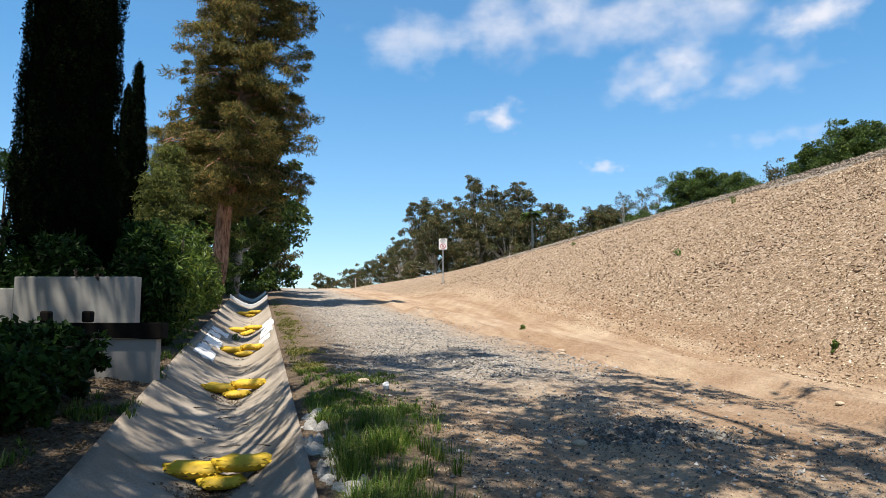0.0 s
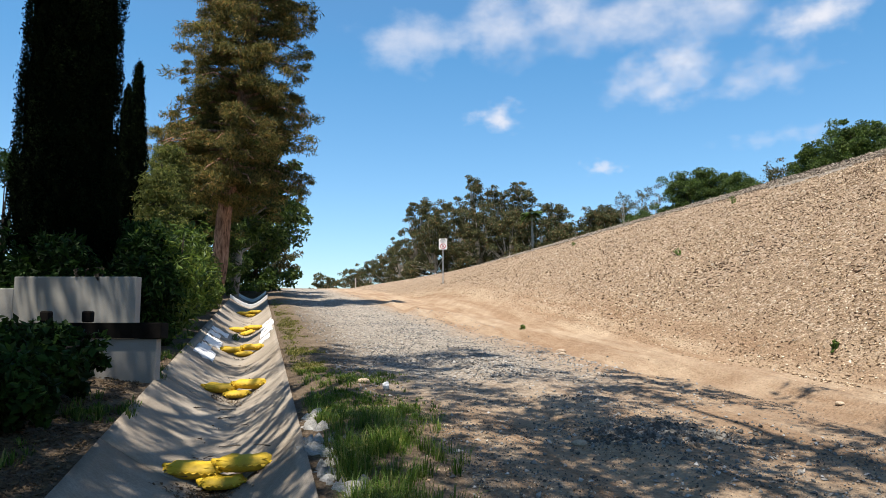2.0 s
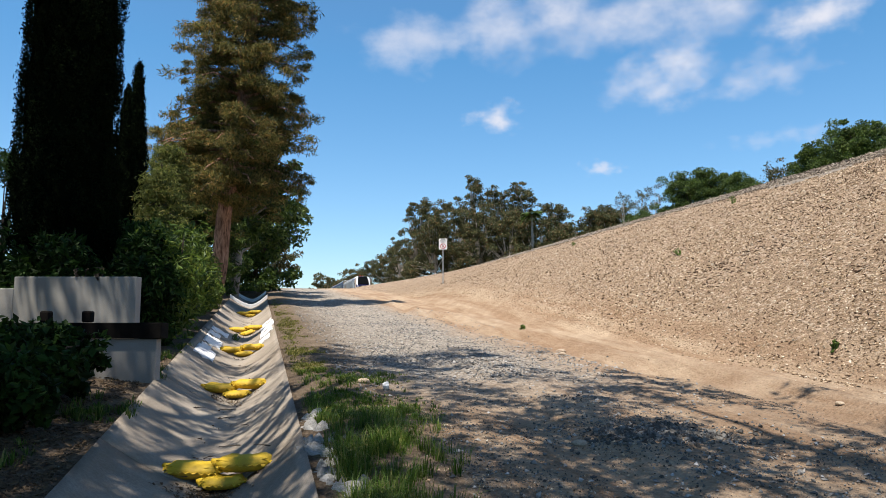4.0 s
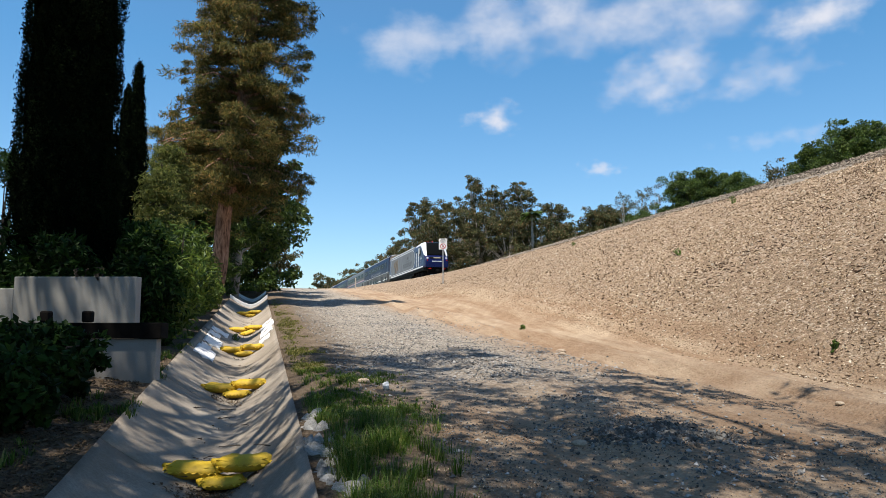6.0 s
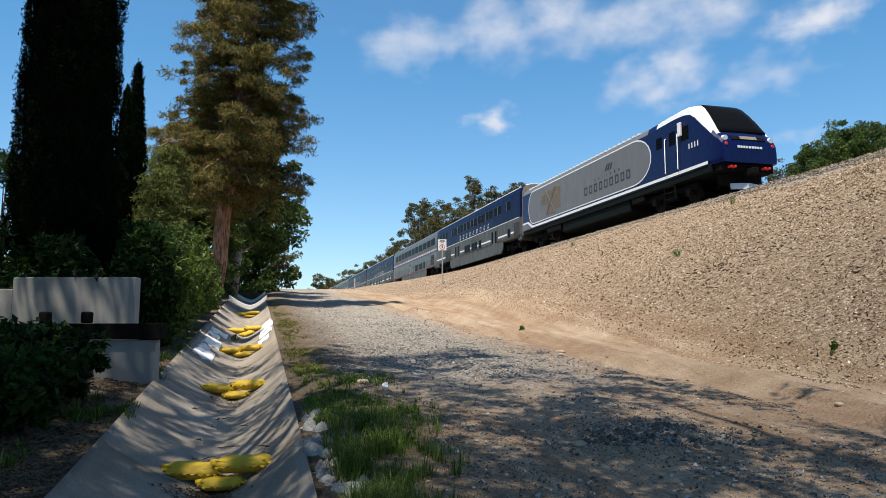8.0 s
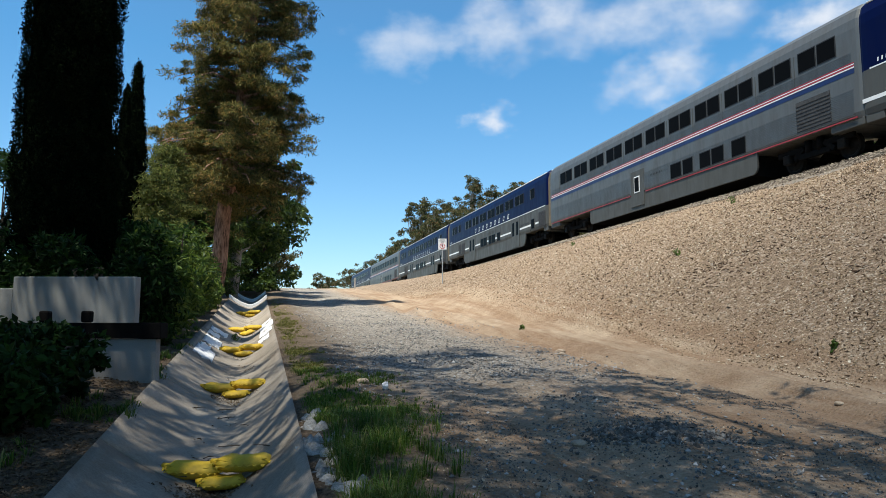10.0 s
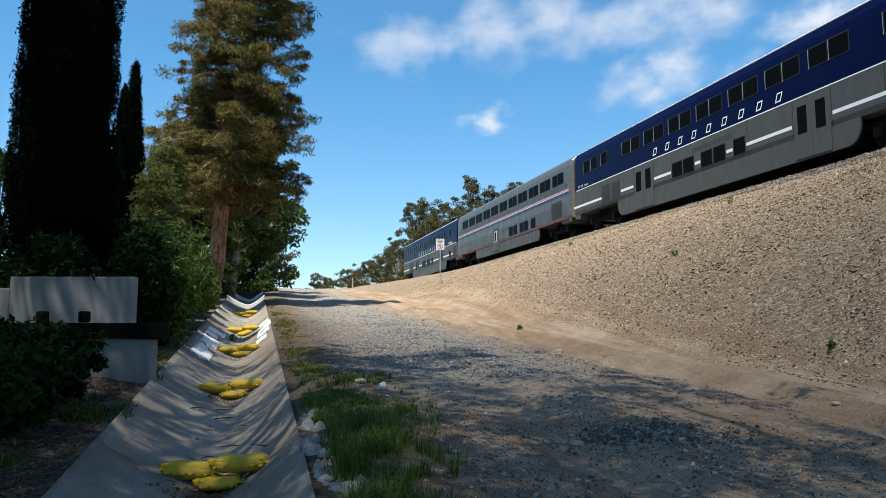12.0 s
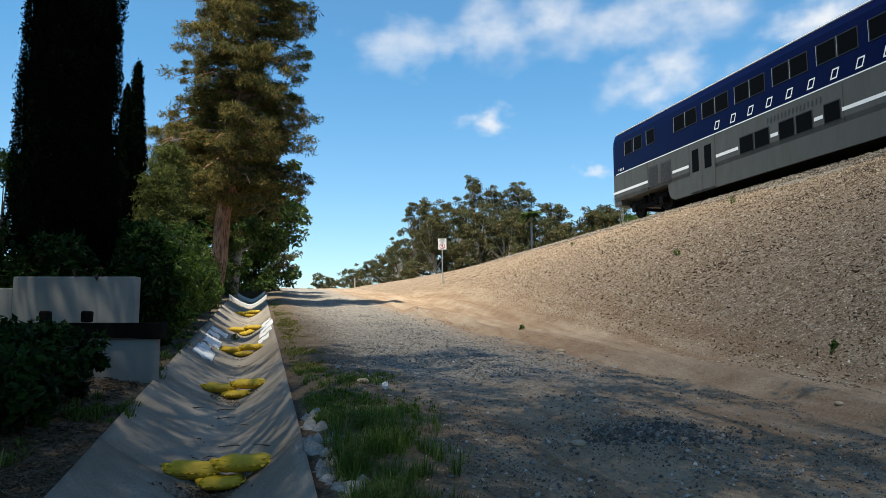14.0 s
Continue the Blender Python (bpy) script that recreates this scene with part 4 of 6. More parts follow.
_b.inputs["Base Color"].default_value = (0.02, 0.02, 0.02, 1)
LAMP_RED, _n, _l, _b = shader("red_lens", 0.25)
_b.inputs["Base Color"].default_value = (0.38, 0.012, 0.012, 1)
_b.inputs["Emission Color"].default_value, _b.inputs["Emission Strength"].default_value = (1, 0.05, 0.04, 1), 0.1
LAMP_WHITE, _n, _l, _b = shader("lamp_lens", 0.15)
_b.inputs["Base Color"].default_value = (0.7, 0.7, 0.72, 1)
CAR_PROFILE = [(1.50, 1.05), (1.545, 1.25), (1.545, 4.08), (1.52, 4.40), (1.42, 4.71), (1.20, 4.92), (0.7, 5.05), (0.0, 5.09)]
SIDE = 1.545


def ring_of(profile, x):
    return [Vector((x, -y, z)) for y, z in profile] + [Vector((x, y, z)) for y, z in profile[-2::-1]]


def pane(car, x0, x1, z0, z1, side=SIDE, name="window", both=True):
    """A window: rubber surround and dark glass set in it."""
    for s in (-1, 1) if both else (-1,):
        bm = bmesh.new()
        y0, y1 = sorted((s * (side - 0.03), s * (side + 0.012)))
        block(bm, (x0, y0, z0), (x1, y1, z1), 0.0)
        w = part(name, bm, RUBBER, car)
        bm = bmesh.new()
        y0, y1 = sorted((s * (side - 0.02), s * (side + 0.018)))
        block(bm, (x0 + 0.04, y0, z0 + 0.04), (x1 - 0.04, y1, z1 - 0.04), 0.0)
        part("pane", bm, GLASS, w)


def band(car, x0, x1, z0, z1, mat, name="stripe", side=SIDE, proud=0.006):
    for s in (-1, 1):
        bm = bmesh.new()
        y0, y1 = sorted((s * (side - 0.02), s * (side + proud)))
        block(bm, (x0, y0, z0), (x1, y1, z1))
        part(name, bm, mat, car)


def bars(car, x0, pitch, count, w, z0, z1, mat, name="lettering_bar", side=SIDE, slant=0.12):
    """Lettering shown as plain slanted bars of its size."""
    bm = bmesh.new()
    for i in range(count):
        x = x0 + i * pitch
        for s in (-1, 1):
            y = s * (side + 0.012)
            quads = [((x, z0), (x + w * 0.55, z0), (x + w * 0.55 + slant, z1), (x + slant, z1))]
            for q in quads:
                vs = [bm.verts.new((p[0], y, p[1])) for p in q]
                bm.faces.new(vs if s < 0 else vs[::-1])
    return tagged(part(name, bm, mat, car), kind="stuff")


def letter_frames(car, x0, pitch, count, w, z0, z1, stroke, mat, side=SIDE, slant=0.0):
    """Large lettering shown as plain upright frames of its size."""
    bm = bmesh.new()
    for i in range(count):
        x = x0 + i * pitch
        lean = lambda z: slant * (z - z0) / (z1 - z0)
        for p, q, lo, hi in ((0, stroke, z0, z1), (w - stroke, w, z0, z1), (stroke, w - stroke, z0, z0 + stroke), (stroke, w - stroke, z1 - stroke, z1)):
            for s in (-1, 1):
                vs = [bm.verts.new((x + k + lean(z), s * (side + 0.013), z)) for k, z in ((p, lo), (q, lo), (q, hi), (p, hi))]
                bm.faces.new(vs if s < 0 else vs[::-1])
    return tagged(part("lettering_bar", bm, mat, car), kind="stuff")


def word(car, text, x, z, size, mat, side=SIDE):
    cu = bpy.data.curves.new("lettering", "FONT")
    cu.body, cu.size, cu.extrude = text, size, 0.002
    tmp = bpy.data.objects.new("lettering", cu)
    scene.collection.objects.link(tmp)
    me = bpy.data.meshes.new_from_object(tmp.evaluated_get(bpy.context.evaluated_depsgraph_get()))
    bpy.data.objects.remove(tmp)
    me.materials.clear()
    me.materials.append(mat)
    ob = new("lettering", me)
    ob.parent = car
    ob.matrix_local = pose(x, -side - 0.012, z, 90, 0, 0)
    return ob


def wheel_mesh():
    bm = bmesh.new()
    n = 24
    prof = [(0.06, -0.09), (0.12, -0.09), (0.14, -0.05), (0.34, -0.03), (0.38, -0.065), (0.46, -0.065), (0.46, 0.05), (0.485, 0.06), (0.485, 0.085), (0.38, 0.085), (0.34, 0.03), (0.06, 0.05)]
    rings = [[Vector((math.cos(2 * math.pi * k / n) * r, y, math.sin(2 * math.pi * k / n) * r)) for r, y in prof] for k in range(n)]
    vs = [[bm.verts.new(p) for p in r] for r in rings]
    for k in range(n):
        r0, r1 = vs[k], vs[(k + 1) % n]
        for j in range(len(prof)):
            bm.faces.new((r0[j], r1[j], r1[(j + 1) % len(prof)], r0[(j + 1) % len(prof)]))
    bmesh.ops.recalc_face_normals(bm, faces=bm.faces)
    return bm


WHEEL_DATA = []
WHEELS = []


def bogie(car, x, half=1.3, engine=False):
    """A truck: side frames, springs, axle boxes and four turning wheels."""
    b = new("bogie")
    b.parent = car
    b.matrix_local = pose(x, 0, 0)
    for s in (-1, 1):
        bm = bmesh.new()
        y0, y1 = sorted((s * 1.02, s * 1.16))
        if engine:
            block(bm, (-half - 0.7, y0, 0.55), (half + 0.7, y1, 0.85), 0.03)
            block(bm, (-0.5, y0, 0.3), (0.5, y1, 0.6), 0.03)
        else:
            block(bm, (-half - 0.5, y0, 0.62), (-0.5, y1, 0.84), 0.03)
            block(bm, (0.5, y0, 0.62), (half + 0.5, y1, 0.84), 0.03)
            block(bm, (-0.75, y0, 0.36), (0.75, y1, 0.58), 0.03)
            for q in (-1, 1):
                block(bm, (-0.13, y0, -0.13), (0.13, y1, 0.13), 0.02, Matrix.Translation((q * 0.72, 0, 0.6)) @ pose(0, 0, 0, 0, q * 38, 0) @ Matrix.Diagonal((2.2, 1, 0.75, 1)))
        part("side_frame", bm, UNDER, b)
        for q in (-1, 1):
            bm = bmesh.new()
            block(bm, (q * half - 0.17, min(s * 1.0, s * 1.22), 0.32), (q * half + 0.17, max(s * 1.0, s * 1.22), 0.68), 0.04)
            part("axle_box", bm, WHEEL, b)
        for q in (-0.28, 0.28):
            bm = bmesh.new()
            tube(bm, [(q, s * 1.08, 0.55), (q, s * 1.08, 1.0)], [0.13, 0.13], 10)
            part("spring", bm, UNDER, b)
    for q in (-1, 1):
        bm = bmesh.new()
        tube(bm, [(q * half, -0.8, 0.46), (q * half, 0.8, 0.46)], [0.09, 0.09], 8)
        part("axle", bm, WHEEL, b)
        for s in (-1, 1):
            if not WHEEL_DATA:
                w = part("wheel", wheel_mesh(), WHEEL, b)
                WHEEL_DATA.append(w.data)
            else:
                w = new("wheel", WHEEL_DATA[0])
                w.parent = b
            w.matrix_local = pose(q * half, s * 0.76, 0.46, 0, 0, 0 if s < 0 else 180)
    bm = bmesh.new()
    block(bm, (-0.35, -1.05, 0.6), (0.35, 1.05, 0.95), 0.04)
    part("bolster", bm, UNDER, b)
    return b


def skirt(car, x0, x1, z0, mat, round_=0.45, side=1.52, top=1.06):
    """The low side of a coach between the trucks, its ends rounded over the wheels."""
    for s in (-1, 1):
        bm = bmesh.new()
        pts = [(x0 + round_, z0), (x1 - round_, z0)]
        for k in range(1, 7):
            q = k / 6 * math.pi / 2
            pts.append((x1 - round_ + math.sin(q) * round_, z0 + (1 - math.cos(q)) * round_))
        pts += [(x1, top), (x0, top)]
        for k in range(0, 6):
            q = (1 - k / 6) * math.pi / 2
            pts.append((x0 + round_ - math.sin(q) * round_, z0 + (1 - math.cos(q)) * round_))
        o = [bm.verts.new((x, s * side, z)) for x, z in pts]
        i = [bm.verts.new((x, s * (side - 0.08), z)) for x, z in pts]
        bm.faces.new(o if s < 0 else o[::-1])
        bm.faces.new(i[::-1] if s < 0 else i)
        for k in range(len(pts)):
            j = (k + 1) % len(pts)
            bm.faces.new((o[k], i[k], i[j], o[j]) if s < 0 else (o[j], i[j], i[k], o[k]))
        part("side_skirt", bm, mat, car)
    bm = bmesh.new()
    block(bm, (x0 + 0.3, -1.40, z0 - 0.02), (x1 - 0.3, 1.40, top - 0.02))
    part("underframe", bm, UNDER, car)


def car_shell(car, x0, x1, mats, split, end_round=0.35):
    bm = bmesh.new()
    mid = [(x0, 0.94), (x0 + 0.06, 0.975), (x0 + 0.16, 0.995), (x0 + end_round, 1.0), (x1 - end_round, 1.0), (x1 - 0.16, 0.995), (x1 - 0.06, 0.975), (x1, 0.94)]
    prof = [(CAR_PROFILE[0])] + [CAR_PROFILE[1], (SIDE, split)] + CAR_PROFILE[2:]
    rings = []
    for x, k in mid:
        rings.append(ring_of([(y * k, 1.05 + (z - 1.05) * (0.985 + 0.015 * (k - 0.94) / 0.06)) for y, z in prof], x))

    def mi(c):
        if c.x < x0 + 0.01 or c.x > x1 - 0.01:
            return 3
        return 2 if c.z > 4.84 else (0 if c.z > split else 1)

    loft(bm, rings, True, mi)
    part("body", bm, mats, car)
    for x, s in ((x0, -1), (x1, 1)):
        bm = bmesh.new()
        lo, hi = sorted((x, x + s * 0.20))
        block(bm, (lo, -0.55, 1.2), (hi, 0.55, 3.9), 0.03)
        part("gangway", bm, BUFFER, car, "tan folded gangway")
        bm = bmesh.new()
        lo, hi = sorted((x - s * 0.6, x + s * 0.28))
        block(bm, (lo, -0.14, 0.72), (hi, 0.14, 1.0), 0.03)
        part("coupler", bm, UNDER, car)


def door_pair(car, x0, x1, z0, z1, mat):
    for s in (-1, 1):
        for a, b in ((x0, (x0 + x1) / 2 - 0.01), ((x0 + x1) / 2 + 0.01, x1)):
            bm = bmesh.new()
            lo, hi = sorted((s * 1.50, s * (SIDE + 0.014)))
            block(bm, (a, lo, z0), (b, hi, z1), 0.008)
            d = part("door", bm, mat, car)
            bm = bmesh.new()
            lo, hi = sorted((s * (SIDE + 0.0), s * (SIDE + 0.02)))
            block(bm, (a + 0.2, lo, z0 + 0.9), (b - 0.2, hi, z1 - 0.2))
            part("pane", bm, GLASS, d)


def surfline_coach(label, cab=False, name_text=None):
    """A double-deck coach, blue above and steel below."""
    car = thing("passenger_coach", label, "rail car", group="coaches of the train")
    x0, x1 = -12.78, 12.78
    car_shell(car, x0, x1, [BLUE, SILVER, PALE_ROOF, BLUE if cab else BUFFER], 2.5)
    skirt(car, -7.4, 8.6, 0.20, SILVER, 0.6)
    for e in (-1, 1):
        bm = bmesh.new()
        lo, hi = sorted((e * 12.0, e * 12.7))
        block(bm, (lo, -1.49, 0.78), (hi, 1.49, 1.07), 0.03)
        part("end_apron", bm, SILVER, car)
    bogie(car, -9.9)
    bogie(car, 10.2)
    # upper windows, counted from the rear end
    ups = [(1.4, 2.2), (2.35, 3.15), (3.6, 4.35)] + [(6.05 + 2.22 * i + d, 6.05 + 2.22 * i + d + 0.88) for i in range(7) for d in (0, 0.92)] + [(22.5, 23.3)]
    for u0, u1 in ups:
        pane(car, x0 + u0, x0 + u1, 3.36, 4.10)
    for u0, u1 in ((10.65, 11.5), (11.55, 12.4), (12.9, 13.72), (13.78, 14.6), (15.1, 15.85), (22.6, 23.2)):
        pane(car, x0 + u0, x0 + u1, 1.2, 1.92)
    for u0, u1 in ((3.7, 4.55), (4.8, 5.7), (24.0, 25.2)):
        for s in (-1, 1):
            bm = bmesh.new()
            lo, hi = sorted((s * 1.5, s * (SIDE + 0.01)))
            block(bm, (x0 + u0, lo, 1.15), (x0 + u1, hi, 2.2))
            for k in range(8):
                block(bm, (x0 + u0, lo, 1.2 + k * 0.125), (x0 + u1, hi + (0.012 if s > 0 else 0), 1.24 + k * 0.125)) if s > 0 else block(bm, (x0 + u0, lo - 0.012, 1.2 + k * 0.125), (x0 + u1, hi, 1.24 + k * 0.125))
            part("equipment_grille", bm, DARK_GRILLE, car, "dark louvred grille")
    for u0, u1 in ((7.2, 9.0), (18.5, 20.2)):
        door_pair(car, x0 + u0, x0 + u1, 0.26, 2.36, SILVER)
    for u0, u1 in ((0.05, 3.6), (5.8, 7.1), (9.1, 10.55), (12.45, 12.85), (14.65, 15.05), (15.9, 18.4), (20.3, 22.5), (23.3, 23.95)):
        band(car, x0 + u0, x0 + u1, 1.45, 1.58, WHITE)
    band(car, x0 + 0.4, x1 - 0.4, 2.485, 2.53, WHITE, "pinstripe")
    for s in (-1, 1):
        bm = bmesh.new()
        tube(bm, [(x0 + 0.3, s * 1.40, 4.76), (x1 - 0.3, s * 1.40, 4.76)], [0.035, 0.035], 6)
        part("roof_gutter", bm, WHITE, car, "bright white roof gutter")
    # the lit edge of each window frame, painted as a bright metal strip
    for u0, u1 in ups:
        band(car, x0 + u0 - 0.02, x0 + u0, 3.36, 4.10, METAL, "lit_window_edge", proud=0.016)
    letter_frames(car, x0 + 9.05, 1.07, 9, 0.30, 2.66, 3.01, 0.05, WHITE, slant=0.13)
    bars(car, x0 + 12.3, 0.19, 15, 0.12, 2.04, 2.24, SIGN_BLACK, slant=0.02)
    bars(car, x0 + 0.7, 0.16, 4, 0.10, 2.63, 2.76, WHITE, slant=0.02)
    word(car, name_text or "Coach", x0 + (22.2 if cab else (20.4 if name_text else 1.5)), 1.68 if name_text and not cab else 2.63, 0.27 if name_text else 0.17, SIGN_BLACK if name_text and not cab else WHITE)
    bm = bmesh.new()
    for u in (3.6, 7.15, 9.05, 15.95, 18.45, 20.25, 22.4):
        for s in (-1, 1):
            lo, hi = sorted((s * 1.53, s * (SIDE + 0.004)))
            block(bm, (x0 + u, lo, 1.1), (x0 + u + 0.025, hi, 2.48))
    tagged(part("panel_seam", bm, RUBBER, car), kind="stuff")
    if cab:
        bm = bmesh.new()
        for y in (-0.95, 0.95):
            block(bm, (x0 - 0.03, y - 0.35, 3.3), (x0 + 0.02, y + 0.35, 4.1), 0.0)
        part("cab_window", bm, GLASS, car)
        for s in (-1, 1):
            bm = bmesh.new()
            tube(bm, [(x0 - 0.06, s * 1.1, 2.05), (x0 + 0.02, s * 1.1, 2.05)], [0.09, 0.1], 12)
            part("tail_light", bm, LAMP_RED, car)
    bm = bmesh.new()
    for u in (4.2, 10.0, 15.5, 21.2):
        block(bm, (x0 + u, -0.6, 5.02), (x0 + u + 1.3, 0.6, 5.15), 0.04)
    part("roof_hatch", bm, PALE_ROOF, car)
    return car


def steel_coach(label):
    """A double-deck bare steel coach with a red, white and blue band."""
    car = thing("passenger_coach", label, "rail car", group="coaches of the train")
    x0, x1 = -12.78, 12.78
    car_shell(car, x0, x1, [STEEL_SIDE, STEEL_SIDE, PALE_ROOF, BUFFER], 2.5)
    skirt(car, -6.9, 7.6, 0.24, SILVER, 0.3)
    for e in (-1, 1):
        bm = bmesh.new()
        lo, hi = sorted((e * 11.3, e * 12.7))
        block(bm, (lo, -1.49, 0.8), (hi, 1.49, 1.07), 0.03)
        part("end_apron", bm, SILVER, car)
    bogie(car, -9.7)
    bogie(car, 10.1)
    for i in range(11):
        for d in (0, 0.90):
            pane(car, x0 + 1.80 + 2.1 * i + d, x0 + 2.66 + 2.1 * i + d, 3.38, 4.14)
    for u0, u1 in ((14.4, 15.3), (15.4, 16.2), (16.7, 17.5), (17.55, 18.4), (18.9, 19.8)):
        pane(car, x0 + u0, x0 + u1, 1.2, 1.92)
    for s in (-1, 1):
        bm = bmesh.new()
        lo, hi = sorted((s * 1.5, s * (SIDE + 0.015)))
        block(bm, (x0 + 10.7, lo, 0.45), (x0 + 12.0, hi, 2.3), 0.01)
        d = part("door", bm, SILVER, car)
        bm = bmesh.new()
        lo, hi = sorted((s * SIDE, s * (SIDE + 0.03)))
        block(bm, (x0 + 11.05, lo, 1.15), (x0 + 11.6, hi, 2.0), 0.01)
        part("door_frame", bm, WHITE, d)
        bm = bmesh.new()
        lo, hi = sorted((s * SIDE, s * (SIDE + 0.036)))
        block(bm, (x0 + 11.11, lo, 1.21), (x0 + 11.54, hi, 1.94))
        part("pane", bm, GLASS, d)
        bm = bmesh.new()
        lo, hi = sorted((s * 1.5, s * (SIDE + 0.012)))
        block(bm, (x0 + 22.6, lo, 1.25), (x0 + 24.2, hi, 2.35))
        for k in range(8):
            a, b = (lo - 0.014, hi) if s < 0 else (lo, hi + 0.014)
            block(bm, (x0 + 22.6, a, 1.28 + k * 0.13), (x0 + 24.2, b, 1.33 + k * 0.13))
        part("equipment_grille", bm, DARK_GRILLE, car, "dark louvred grille")
    for z0, z1, m in ((2.58, 2.74, STRIPE_BLUE), (2.76, 2.80, WHITE), (2.81, 2.86, STRIPE_RED), (2.87, 2.90, WHITE), (2.91, 2.95, STRIPE_RED)):
        band(car, x0 + 0.3, x1 - 0.3, z0, z1, m)
    band(car, x0 + 0.3, x0 + 10.6, 1.07, 1.11, STRIPE_RED, "thin_stripe")
    band(car, x0 + 12.1, x1 - 0.3, 1.07, 1.11, STRIPE_RED, "thin_stripe")
    bars(car, x0 + 12.6, 0.14, 8, 0.09, 1.75, 1.85, SIGN_BLACK, slant=0.02)
    bm = bmesh.new()
    for k in range(22):
        z = 1.16 + 0.062 * k if k < 15 else 2.98 + 0.05 * (k - 15)
        for s in (-1, 1):
            lo, hi = sorted((s * 1.53, s * (SIDE + 0.007)))
            block(bm, (x0 + 0.4, lo, z), (x1 - 0.4, hi, z + 0.022))
    tagged(part("fluting", bm, STEEL_SIDE, car), kind="stuff")
    bm = bmesh.new()
    for i in range(11):
        for s in (-1, 1):
            lo, hi = sorted((s * 1.53, s * (SIDE + 0.009)))
            block(bm, (x0 + 1.60 + 2.1 * i, lo, 2.97), (x0 + 1.62 + 2.1 * i, hi, 4.1))
    tagged(part("panel_seam", bm, SILVER, car), kind="stuff")
    bm = bmesh.new()
    for u in (4.2, 10.0, 15.5, 21.2):
        block(bm, (x0 + u, -0.6, 5.02), (x0 + u + 1.3, 0.6, 5.15), 0.04)
    part("roof_hatch", bm, PALE_ROOF, car)
    return car


def flat_shape(bm, pts, side, off):
    """An outline laid flat on both sides of the engine."""
    for s in (-1, 1):
        vs = [bm.verts.new((x, s * (side + off), z)) for x, z in pts]
        bm.faces.new(vs if s < 0 else vs[::-1])


def oval_panel(x0, x1, z0, z1, grow=0.0):
    """The engine's grey field: a blunt round rear and a long rounded front."""
    pts = []
    zc, hz = (z0 + z1) / 2, (z1 - z0) / 2 + grow
    for k in range(13):
        q = -math.pi / 2 + math.pi * k / 12
        pts.append((x1 - 1.6 + math.cos(q) * (1.6 + grow), zc + math.sin(q) * hz))
    for k in range(13):
        q = math.pi / 2 + math.pi * k / 12
        pts.append((x0 + 0.8 + math.cos(q) * (0.8 + grow), zc + math.sin(q) * hz))
    return pts


